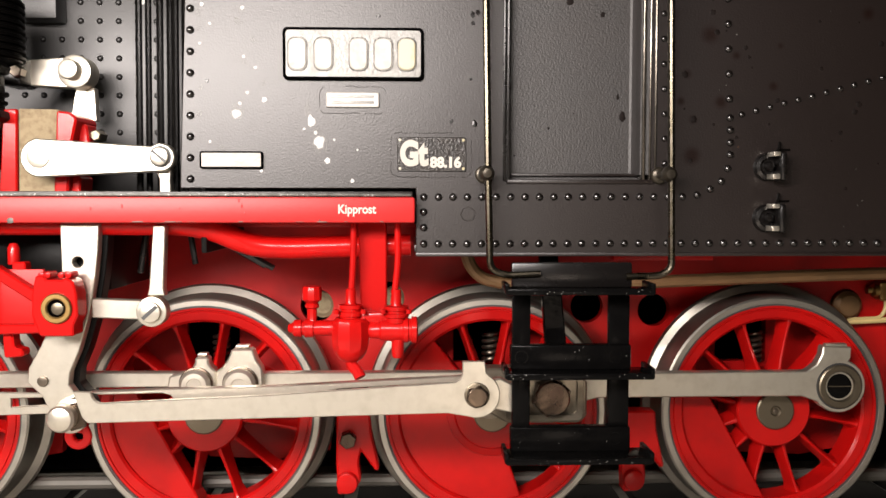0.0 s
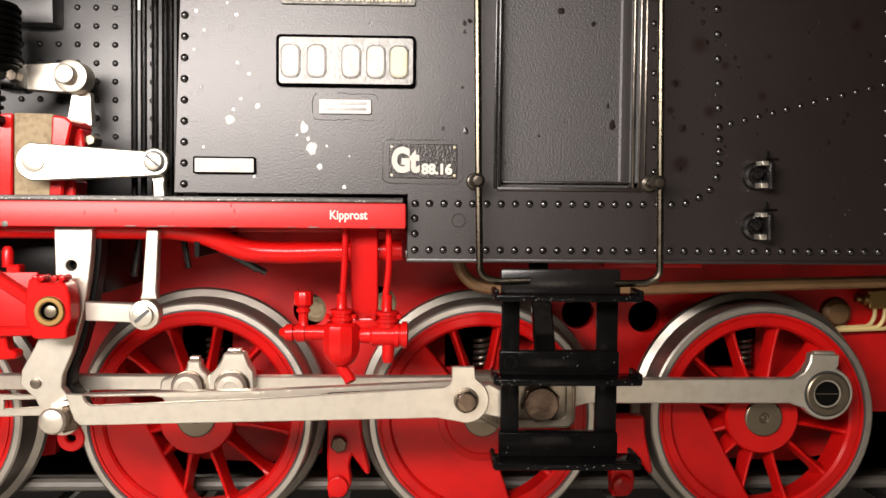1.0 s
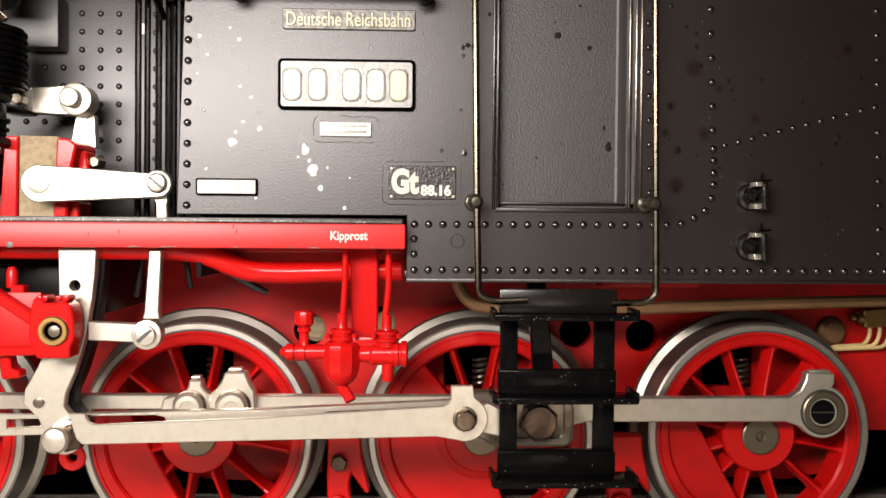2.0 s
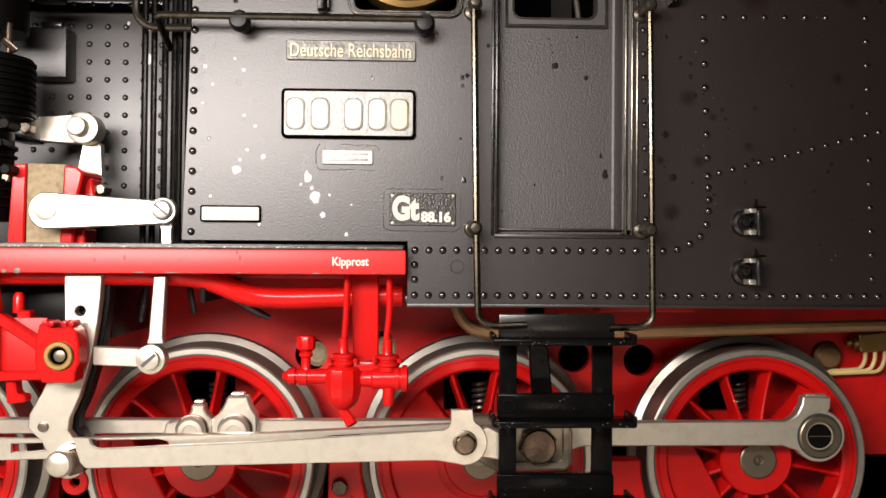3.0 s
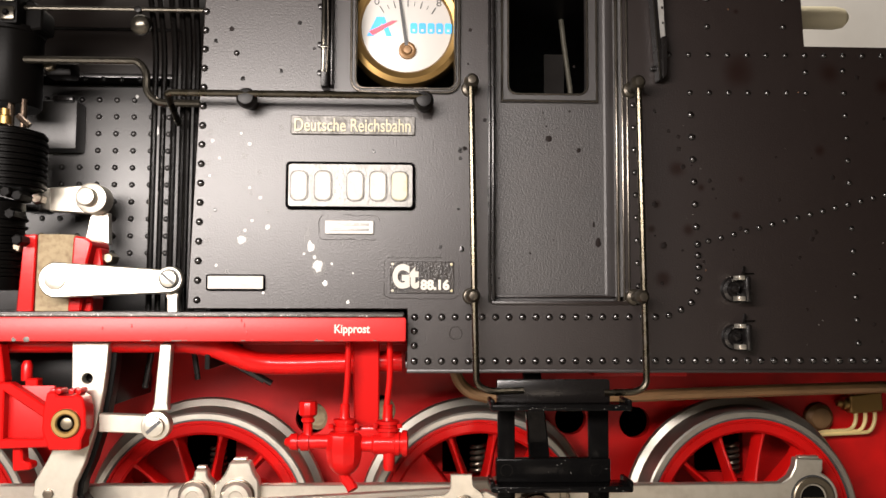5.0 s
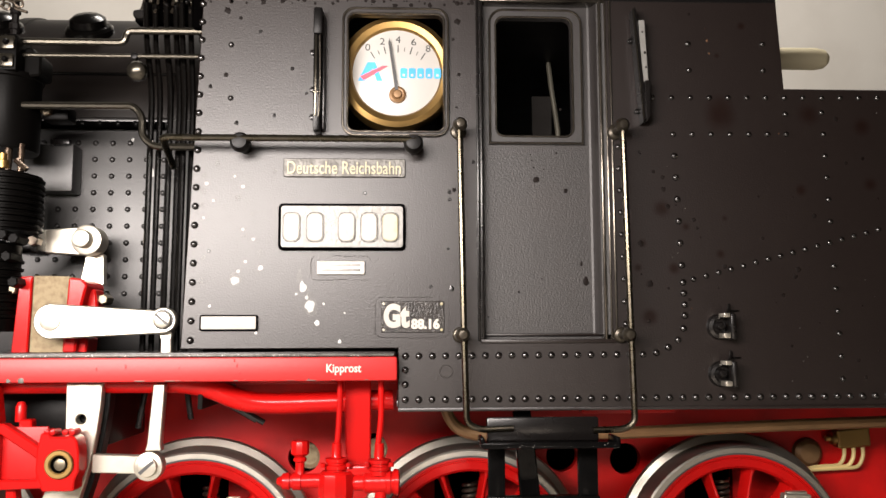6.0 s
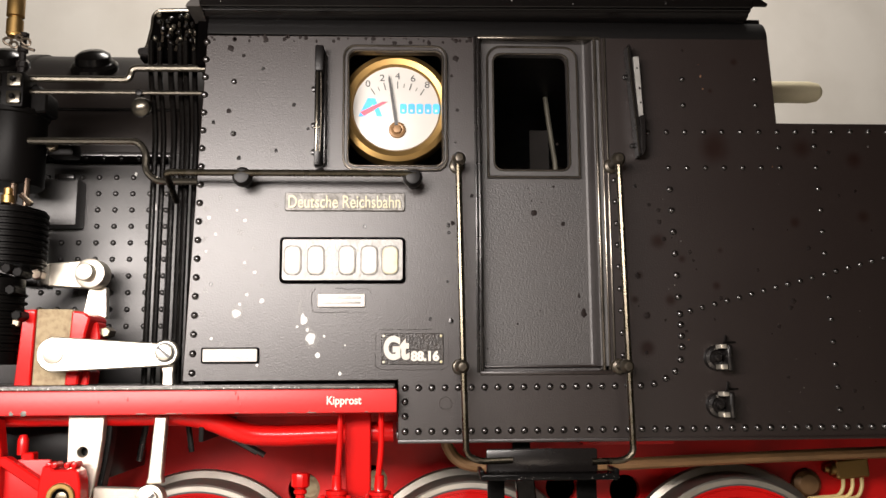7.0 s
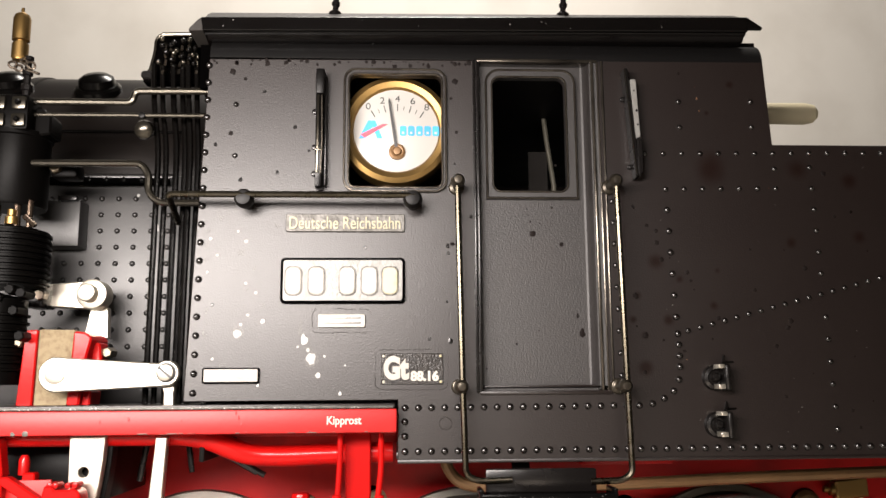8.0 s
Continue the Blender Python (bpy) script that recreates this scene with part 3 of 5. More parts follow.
def cab_vents():
    a = part("wind_deflector", block(-13.95, -12.75, -2.9, -0.6, 88.4, 106.4, 0.25), GREASE, loco, "narrow black glass wind deflector beside the window")
    part("cap", block(-14.0, -12.6, -3.0, -0.3, 103.8, 108.1, 0.3), MATT, a)
    # Metal strip and bent sliver paint the reflection streaks in the glass.
    part("pane", block(-13.75, -13.35, -3.05, -2.85, 90.7, 103.6, 0.08), PIPE, a)
    part("pane_edge", prism([(-13.1, 103.6), (-12.9, 103.6), (-12.75, 96.2), (-12.95, 90.6), (-13.2, 90.6), (-13.0, 96.2)], -3.02, -2.85, 0.04), BEAD, a)
    part("clip", block(-14.0, -12.7, -3.1, -2.8, 94.4, 94.7, 0.05), PIPE, a)
    part("back_rail", block(-12.7, -12.2, -1.7, 0.05, 89.0, 107.1, 0.15), BLACK_GLOSS, a)
    for z in (91.2, 95.6, 101.6):
        part("hinge", disc(-14.3, z, 0.45, -0.6, 0.1), BLACK_GLOSS, a)
    b = part("wind_deflector", prism([(36.3, 108.7), (36.75, 109.0), (37.0, 108.6), (38.3, 91.0), (37.6, 90.3)], -2.6, -0.2, 0.12), BLACK_GLOSS, loco, "narrow black glass wind deflector beside the door")
    part("pane", prism([(37.35, 107.0), (38.3, 107.0), (38.7, 97.0), (37.8, 96.8)], -2.4, 0.05, 0.1), PLATE, b, "pale worn glass edge")
    # Paler strip paints the lit edge of the slab.
    part("edge", prism([(36.35, 108.5), (36.5, 108.6), (37.75, 91.0), (37.6, 90.9)], -2.72, -2.5, 0.03), PIPE, b)
    part("foot", prism([(37.9, 96.9), (38.9, 97.2), (38.8, 91.2), (38.1, 90.4)], -2.9, 0.05, 0.15), BLACK_GLOSS, b)
    for x, z in ((37.0, 104.2), (37.8, 92.6)):
        part("hinge", disc(x - 0.6, z, 0.4, -0.7, 0.1), BLACK_GLOSS, b)
    for x, z, r in ((37.9, 105.0, 0.14), (38.2, 101.6, 0.2), (38.3, 99.2, 0.16)):
        part("grime_spot", blob(x, z, r, -2.4, 0.4, int(z * 10)), RUST, b)


def handrails():
    bracket = lathe([(1.25, 0), (1.25, 0.8), (1.05, 1.05), (0.6, 1.2), (0.55, 3.9), (0.9, 4.4), (1.12, 5.1), (1.0, 5.9), (0.6, 6.4), (0, 6.5)], (0, 0.4, 0), seg=16)
    knob = piece_mesh("knob", bracket, KNOB)
    h = part("handrail", tube([(-36.3, 3, 83.8), (-36.0, -5, 86.5), (-35.4, -5, 86.7), (1.9, -5, 86.7)], 0.52, smooth=1.0), WIRE, loco, "thin steel horizontal handrail")
    knob_dark = piece_mesh("knob", lathe([(0.9, 0), (0.8, 2.4), (1.1, 3.0), (1.5, 4.0), (1.5, 5.0), (1.1, 5.8), (0, 6.0)], (0, 0.4, 0), seg=16), MATT)
    for x in (-24.6, 1.5):
        shared("knob", knob_dark, h, x, 0, 86.2)
    v = part("handrail", tube([(8.5, -5, 89.4), (9.0, -5, 57.2), (9.3, -5, 44.2), (11.4, -5, 43.3), (16.2, -5, 43.5)], 0.5, smooth=1.2), WIRE, loco, "thin steel handrail beside the cab door")
    shared("knob", knob, v, 8.6, 0, 89.1)
    shared("knob", knob, v, 8.8, 0, 57.2)
    v = part("handrail", tube([(33.6, -5, 89.6), (34.1, -5, 57.2), (34.3, -5, 44.2), (32.8, -5, 43.2), (28.0, -5, 43.1)], 0.5, smooth=1.2), WIRE, loco, "thin steel handrail behind the cab door")
    shared("knob", knob, v, 33.6, 0, 89.2)
    shared("knob", knob, v, 33.8, 0, 57.1)


def hooks():
    for x, z in ((49.4, 58.3), (49.4, 51.0)):
        base = part("lamp_bracket", lathe([(2.0, 0), (2.0, 0.5), (1.8, 0.9), (1.3, 1.05), (1.1, 0.8), (0, 0.7)], (x, 0.2, z), seg=32), BLACK_GLOSS, loco, "small glossy black hook-shaped bracket on the bunker")
        part("eye", lathe([(0.7, 0), (0.7, 0.9), (0.5, 1.3), (0, 1.4)], (x - 0.1, -0.4, z + 0.1), seg=16), BLACK_GLOSS, base)
        part("lug", block(x - 0.2, x + 0.8, -2.9, -0.5, z + 1.45, z + 2.1, 0.12), STEEL, base)
        part("lug", block(x - 0.3, x + 0.8, -2.9, -0.5, z - 1.75, z - 1.0, 0.12), STEEL, base)
        bm = block(x + 0.8, x + 1.75, -3.0, -0.2, z - 2.0, z + 2.1, 0.4)
        part("hook", bm, BLACK_GLOSS, base)
        part("tail", tube([(x + 0.7, -1.6, z + 2.0), (x + 1.3, -1.0, z + 2.6), (x + 1.6, -0.4, z + 3.5)], 0.22, smooth=0.5), BLACK_GLOSS, base)
        # Thin black tube stands in for the lug's cast shadow.
        part("pin_end", tube([(x + 1.2, -0.4, z + 2.4), (x + 3.2, -0.2, z + 2.5)], 0.14), GREASE, base)


def blob(cx, cz, r, y=0.0, drip=0.0, seed=0):
    """A flat dried splash with an uneven edge."""
    rng = random.Random(seed)
    pts = []
    for i in range(14):
        a = 2 * math.pi * i / 14
        k = r * (0.75 + 0.45 * rng.random())
        pts.append((cx + k * math.cos(a), cz + k * math.sin(a) * (1 + (drip if math.sin(a) > 0 else 0))))
    bm = bmesh.new()
    rim = [bm.verts.new((x, y - 0.01, z)) for x, z in pts]
    top = [bm.verts.new((cx + (x - cx) * 0.8, y - 0.05, cz + (z - cz) * 0.8)) for x, z in pts]
    bm.faces.new(top)
    for i in range(14):
        j = (i + 1) % 14
        bm.faces.new((rim[i], rim[j], top[j], top[i]))
    return bm


def splashes(side):
    lime = ((-25.8, 65.6, 0.65, 0), (-14.3, 61.5, 0.75, 0.5), (-15.4, 64.3, 0.5, 1.4), (-13.2, 59.1, 0.42, 0), (-24.2, 68.5, 0.28, 0), (-21.9, 67.5, 0.36, 0), (-23.1, 72.0, 0.26, 0),
            (-24.7, 73.5, 0.26, 0), (-24.8, 80.2, 0.3, 0), (-29.3, 78.0, 0.24, 0), (-12.2, 62.0, 0.2, 0), (-16.4, 63.5, 0.2, 0), (-30.7, 75.3, 0.2, 0), (-29.5, 61.7, 0.22, 0), (-22.4, 57.6, 0.22, 0),
            (-9.7, 56.2, 0.25, 0.5), (-25.3, 67.0, 0.26, 0), (-26.1, 81.8, 0.2, 0), (-9.0, 60.6, 0.16, 0), (-30.4, 80.6, 0.3, 0), (-14.8, 62.9, 0.24, 0.8))
    for i, (x, z, r, drip) in enumerate(lime):
        part("lime_spot", blob(x, z, r, 0, drip, i), LIME, side)
    film = ((-15.9, 65.6, 0.45, 3.2), (-14.7, 63.2, 0.6, 1.6), (-25.7, 65.8, 1.0, 0.2), (-14.2, 61.4, 1.2, 0.4), (-30.9, 79.4, 0.5, 0.6), (-31.0, 77.2, 0.4, 0.4), (-30.8, 81.8, 0.5, 0.2), (-25.6, 78.3, 0.5, 0.3), (-20.0, 82.6, 0.4, 0.2), (-24.6, 72.6, 0.45, 0.5),
            (-30.9, 65.5, 0.4, 0.3), (-30.6, 69.2, 0.35, 0.4), (-22.0, 69.9, 0.4, 0.2), (-27.9, 60.6, 0.5, 0.2), (-10.6, 65.2, 0.3, 0.6), (-23.4, 75.8, 0.35, 0.3), (-28.8, 83.8, 0.45, 0.2))
    for i, (x, z, r, drip) in enumerate(film):
        part("lime_film", blob(x, z, r, 0.005, drip, 640 + i), FAINT, side)
    rng = random.Random(77)
    for i in range(16):
        part("dust_speck", blob(rng.uniform(38, 84), rng.uniform(48, 94), rng.uniform(0.05, 0.1), 0, rng.uniform(-0.3, 0.5), 660 + i), SPECK, side)
    for i, (x, z, r, drip) in enumerate(((49.2, 104.5, 0.16, 1.6), (49.5, 102.4, 0.14, 0.5), (48.9, 106.6, 0.08, 0.6), (60.4, 89.3, 0.1, 0.2), (45.2, 61.2, 0.1, 0.4))):
        part("rust_speck", blob(x, z, r, 0, drip, 690 + i), OCHRE, side)
    rust = ((-27.8, 108.4, 0.55), (-25.7, 107.2, 0.3), (-27.8, 97.9, 0.4), (8.6, 107.1, 0.5), (7.9, 104.2, 0.25), (11.0, 84.3, 0.3), (7.9, 79.8, 0.35), (37.4, 71.4, 0.5), (38.7, 65.1, 0.5),
            (41.2, 80.1, 0.4), (39.7, 82.9, 0.3), (36.9, 104.0, 0.25), (38.0, 105.2, 0.2), (46.3, 109.0, 0.25), (46.0, 75.2, 0.35), (57, 72.3, 0.3), (8.8, 98.4, 0.3), (8.4, 93.0, 0.2))
    rng = random.Random(19)
    rust += tuple((rng.uniform(36, 88), rng.uniform(50, 94), rng.uniform(0.12, 0.45)) for k in range(34))
    for i, (x, z, r) in enumerate(rust):
        part("rust_spot", blob(x, z, r, 0, 0, 50 + i), RUST, side)
    for i, (x, z, r, drip) in enumerate(((7.2, 79.4, 0.35, 0.6), (7.3, 78.3, 0.3, 0), (7.5, 64.2, 0.35, 1.0), (7.0, 70.5, 0.22, 0), (-30.2, 96.0, 0.3, 0.5), (-29.8, 70.1, 0.28, 0), (-20.2, 91.4, 0.3, 0.2), (-17.5, 99.0, 0.3, 0.4),
                                         (-15.2, 95.1, 0.25, 0), (-26.0, 90.2, 0.35, 0.3), (4.2, 64.6, 0.3, 0.3), (-6.0, 79.2, 0.28, 0.2), (-22.6, 105.0, 0.3, 0.2), (37.5, 86.0, 0.3, 0.2))):
        part("paint_lump", blob(x, z, r, 0, drip, 200 + i), BLACK_GLOSS, side)
    rng = random.Random(5)
    for i in range(40):
        x = rng.uniform(-31, 11)
        part("rust_spot", blob(x, rng.uniform(109.6, 110.5), rng.uniform(0.12, 0.42), 0, rng.uniform(-0.2, 0.6), 90 + i), RUST, side)


def glue_ridge(parent, x0, x1, z0, z1, seed):
    """An uneven raised line of old glue round a plate."""
    rng = random.Random(seed)
    outline = rounded(x0, x1, z0, z1, 0.9, 3)
    pts = []
    for (ax, az), (bx, bz) in zip(outline, outline[1:] + outline[:1]):
        n = max(1, int(math.hypot(bx - ax, bz - az) / 0.5))
        pts += [(ax + (bx - ax) * k / n + rng.uniform(-0.1, 0.1), -0.02, az + (bz - az) * k / n + rng.uniform(-0.1, 0.1)) for k in range(n)]
    pts.append(pts[0])
    for k in range(0, len(pts) - 6, 6):
        if rng.random() < 0.9:
            part("glue_ridge", tube(pts[k:k + rng.randrange(6, 8)], rng.uniform(0.03, 0.055), 1), BLACK, parent)


def plates():
    p = part("number_plate", prism(rounded(-18.9, 0.0, 70.6, 77.2, 0.5, 3), -0.6, 0.3, 0.1), PLATE, loco, "black-edged silver number plate with raised cream figures")
    part("border", plate([rounded(-19.22, 0.34, 70.26, 77.48, 0.7), rounded(-18.82, -0.08, 70.7, 77.12, 0.45)], -0.7, 0.2, 0.08), DEAD_BLACK, p)
    for x in (-18.5, -14.9, -10.05, -6.6, -3.35):
        part("figure_edge", prism(rounded(x - 0.05, x + 2.7, 71.45, 76.15, 0.95, 3), -0.72, -0.55, 0.04), NAME_PLATE, p)
        part("figure_bar", prism(rounded(x + 0.1, x + 2.55, 71.6, 76.0, 0.9, 3), -0.95, -0.55, 0.15), CREAM if x > -4 else FIGURE, p)
    p = part("name_plate", prism(rounded(-18.6, 0.3, 81.7, 84.6, 0.3, 3), -0.5, 0.3, 0.1), NAME_PLATE, loco, "worn plate with yellow raised lettering")
    part("lettering", lettering("Deutsche Reichsbahn", -18.0, 82.1, -0.6, 2.0, 17.6, 0.3, 0.01), GOLD, p)
    p = part("maker_plate", prism(rounded(-13.3, -5.9, 66.5, 68.6, 0.2, 3), -0.45, 0.3, 0.1), SILVER, loco, "small worn metal plate with unreadable lines")
    glue_ridge(p, -14.2, -5.0, 65.7, 69.4, 61)
    for z in (67.8, 67.0):
        part("line_bar", block(-12.6, -6.6, -0.5, -0.4, z, z + 0.35, 0.05), PLATE, p)
    p = part("blank_plate", prism(rounded(-30.7, -22.3, 58.1, 60.2, 0.2, 3), -0.5, 0.3, 0.1), SILVER, loco, "small bare metal plate")
    part("surround", plate([rounded(-30.85, -22.15, 57.95, 60.35, 0.3), rounded(-30.62, -22.38, 58.18, 60.12, 0.2)], -0.53, 0.2, 0.04), DEAD_BLACK, p)
    p = part("class_plate", prism(rounded(-3.4, 6.3, 57.6, 62.4, 0.2, 3), -0.25, 0.3, 0.06), CAST_PLATE, loco, "black class plate with cream lettering")
    glue_ridge(p, -4.3, 7.0, 56.8, 63.0, 62)
    part("lettering", lettering("Gt", -3.0, 58.3, -0.3, 3.7, 4.0, 0.3, 0.055), WHITE, p)
    part("lettering", lettering("88.16", 1.2, 58.1, -0.3, 1.6, 4.4, 0.3, 0.05), WHITE, p)
    for x, z in ((-3.0, 62.0), (5.9, 62.0), (-3.0, 58.0), (5.9, 58.0)):
        part("screw", disc(x, z, 0.22, -0.4, 0.1, 0.05, 8), CREAM, p)


def pressure_gauge():
    cx, cz = -1.1, 99.5
    case = part("pressure_gauge", lathe([(8.5, 0), (9.4, 0.5), (9.4, 3.2), (9.1, 3.9), (8.3, 4.25), (7.4, 3.95), (7.05, 3.2), (0, 3.2)], (cx, 6.2, cz), seg=56), BRASS, loco, "brass-rimmed pressure gauge with a white dial")
    y = 2.85
    part("dial", disc(cx, cz, 7.1, y, 3.6, 0.02, 48), DIAL, case)
    px, pz = -0.95, 95.8
    part("pivot", lathe([(1.4, 0), (1.35, 0.4), (1.0, 0.55), (0.8, 0.5), (0.6, 0.9), (0, 1.0)], (px, y, pz), seg=24), COPPER, case)
    part("needle", prism([(px + 0.25, pz), (px - 1.15, pz + 8.6), (px - 1.35, pz + 9.3), (px - 1.5, pz + 8.6), (px - 0.3, pz)], y - 0.55, y - 0.45, 0), INK, case)

    def spot(value, r):
        t = radians(121.5 - 8.0 * value)
        return px + r * math.cos(t), pz + r * math.sin(t)

    for k in range(9):
        (x0, z0), (x1, z1) = spot(k, 7.1 if k % 2 == 0 else 7.3), spot(k, 8.3 if k % 2 == 0 else 8.0)
        nx, nz = (z1 - z0) * 0.06, -(x1 - x0) * 0.06
        part("tick", prism([(x0 - nx, z0 - nz), (x1 - nx, z1 - nz), (x1 + nx, z1 + nz), (x0 + nx, z0 + nz)], y - 0.1, y, 0), INK, case)
    for k, figure in enumerate("02468"):
        x, z = spot(2 * k, 9.25)
        part("figure", lettering(figure, x - 0.4, z - 0.55, y, 1.1, 0.8, 0.1), INK, case)
    mark = part("maker_mark", prism([(-7.3, 98.1), (-5.8, 101.2), (-4.6, 101.2), (-3.4, 98.1), (-4.3, 98.1), (-5.0, 100.2), (-6.2, 98.1)], y - 0.08, y, 0), BLUE, case)
    part("stroke", prism([(-6.4, 98.2), (-2.5, 100.6), (-3.4, 100.6), (-7.0, 98.8)], y - 0.14, y - 0.06, 0), PRINT_RED, mark)
    for i in range(5):
        x = -0.5 + i * 1.36
        part("bar", prism(rounded(x, x + 1.1, 98.6, 100.3, 0.3, 3), y - 0.08, y, 0), BLUE, mark)
        part("bar_gap", block(x + 0.35, x + 0.75, y - 0.12, y - 0.06, 98.9, 99.3, 0), DIAL, mark)
    part("stand", block(-3.5, 2, 5.5, 9, 84, 92, 0.4), DARK_STEEL, case)


cab()
door()
cab_vents()
handrails()
hooks()
plates()
pressure_gauge()


# ---- boiler side ----
def boiler():
    b = part("boiler", lathe([(25.5, 0), (26, 0.5), (26, 95), (25.5, 95.5)], (-130, 54, 99), (1, 0, 0), 72), BOILER, loco, "satin black round boiler")
    for x in (-112, -78, -45.5):
        part("boiler_band", lathe([(26, 0), (26.35, 0.1), (26.35, 2.2), (26, 2.3)], (x, 54, 99), (1, 0, 0), 72), BOILER, b)
    part("casing_seam", tube([(-112, 28.7, 106.8), (-42, 28.7, 106.8)], 0.3, 2), GREASE, b)
    for x in (-61.9, -79.5):
        part("washout_plug", lathe([(4.6, -2), (4.6, 0.6), (4.1, 1.2), (3.6, 1.3), (3.4, 2.6), (2.4, 3.3), (0, 3.6)], (x, 35.4, 117.4), (0, -0.6, 0.8), 28), GREASE, b)
    tank = part("side_tank", block(-110, -33.5, 26, 60, 54.5, 97.4, 0.4), TANK_PAINT, loco, "black side tank covered in rows of rivets")
    part("edge_strip", block(-110, -43.5, 25.4, 26.1, 96.6, 97.6, 0.15), BLACK_GLOSS, tank)
    me = piece_mesh("rivet", lathe([(0.55, -0.1), (0.52, 0.1), (0.4, 0.28), (0.22, 0.4), (0, 0.44)], (0, 0, 0), seg=12), TANK_PAINT)
    for r in range(1, 13):
        for c in range(11):
            x, z = -44.05 - c * 3.13, 95.9 - r * 3.09
            shared("rivet", me, tank, x - 0.02 * r, 26, z)
    for i, (x, z, r, drip) in enumerate(((-46.6, 92.6, 0.4, 0), (-47.8, 93.8, 0.25, 0.4), (-46.9, 90.4, 0.3, 1), (-46.4, 87.0, 0.6, 0.8), (-46.8, 84.6, 0.25, 1.5), (-49.9, 93.4, 0.3, 0.3), (-45.2, 82.0, 0.2, 0.5))):
        part("lime_spot", blob(x, z, r, 26, drip, 400 + i), LIME, tank)
    for i in range(20):
        part("rail_stud", disc(-45.5 - 3.2 * i, 95.9, 0.5, 23.0, 24, 0.2, 10), PLASTIC, tank)
    part("rail", block(-110, -43.8, 23.8, 25.2, 95.2, 96.5, 0.3), DEAD_BLACK, tank)
    hatch = part("hatch_cover", block(-70, -58.9, 21.5, 26, 83.0, 91.6, 0.25), TANK_PAINT, tank)
    part("latch", block(-62.6, -59.2, 20.2, 21.6, 91.2, 92.2, 0.2), BLACK_GLOSS, hatch)


def pipe_bundle():
    for i, (x, r) in enumerate(((-42.0, 0.5), (-40.9, 0.48), (-38.9, 0.52), (-37.7, 0.5), (-36.6, 0.5), (-35.5, 0.48))):
        dx = 0.3 * i
        y = 9 + (i % 2) * 1.0
        part("lubricator_pipe", tube([(x, y, 54.6), (x + 0.2, y, 84), (x + 0.3, y, 98), (x - 0.9 + dx * 0.4, y, 106), (x - 1.2 + dx * 0.4, y, 113)], r, smooth=4), LUBE_PIPE, loco)
    m = part("lubricator_manifold", prism([(-45.8, 110.6), (-45.8, 111.7), (-44.8, 112.6), (-44.3, 114), (-44.0, 116.2), (-44.0, 118.6), (-43.3, 119.5), (-36.6, 119.8), (-35.0, 119.4), (-34.4, 117), (-34.4, 110.6)], 11.5, 14.0, 0.3), DEAD_BLACK, loco, "black multi-valve lubricator manifold")
    part("rim", tube([(-45.4, 11.2, 111.6), (-44.5, 11.2, 112.8), (-43.8, 11.2, 116.2), (-43.7, 11.2, 118.4), (-42.9, 11.2, 119.4), (-36.6, 11.2, 119.6)], 0.28, 2, smooth=0.6), PIPE, m)
    part("top_bar", tube([(-42.2, 9.8, 118.8), (-36.2, 9.8, 119.0)], 0.4), PIPE, m)
    rng = random.Random(3)
    for r in range(4):
        for k in range(5):
            x, z = -41.6 + k * 1.35 + rng.uniform(-0.15, 0.15), 117.1 - r * 1.45 + rng.uniform(-0.15, 0.15)
            v = part("valve", lathe([(0.42, 0), (0.42, 1.2), (0.3, 1.4), (0.3, 2.0), (0.48, 2.2), (0.48, 2.6), (0.2, 2.9), (0, 3)], (x, 11, z), (rng.uniform(-0.3, 0.3), -1, rng.uniform(-0.2, 0.4)), 8), PIPE if (r + k) % 3 == 0 else LUBE_PIPE, m)
            part("tail", tube([(x, 10.2, z), (x + rng.uniform(-0.4, 0.4), 9.4, z - 1.2)], 0.22), DARK_STEEL, v)
    part("foot", prism([(-45.8, 111.4), (-45.6, 112.2), (-43.6, 112.4), (-43.2, 110.8), (-45.4, 110.8)], 10.0, 13.0, 0.2), BLACK_GLOSS, m)
    # long pipes along the boiler
    part("steam_pipe", tube([(-110, 6, 105.0), (-45.6, 6, 105.0), (-45.2, 6, 107.0), (-33, 6, 107.1)], 0.6, smooth=0.9), PIPE, loco, "thin steel pipe along the boiler")
    p = part("steam_pipe", tube([(-110, 6, 102.6), (-33, 6, 102.8)], 0.4), PIPE, loco, "thin steel pipe along the boiler")
    part("support", lathe([(0.5, -1), (0.5, 1.5), (1.5, 2.0), (1.7, 3.4), (1.5, 4.0), (0.9, 4.4), (0, 4.5)], (-43.8, 10.5, 101.6), (0, -1, -0.3), 18), PIPE, p)
    part("clip", disc(-43.8, 102.7, 0.6, 5.4, 6.5, 0.2, 14), MATT, p)
    part("drain_pipe", tube([(-110, 6, 94.3), (-43.6, 6, 94.4), (-42.3, 6, 92.6), (-42.3, 6, 89.4), (-40.4, 6, 87.7), (-33.8, 6, 87.7)], 0.62, smooth=1.8), PIPE, loco, "bent steel pipe in front of the side tank")


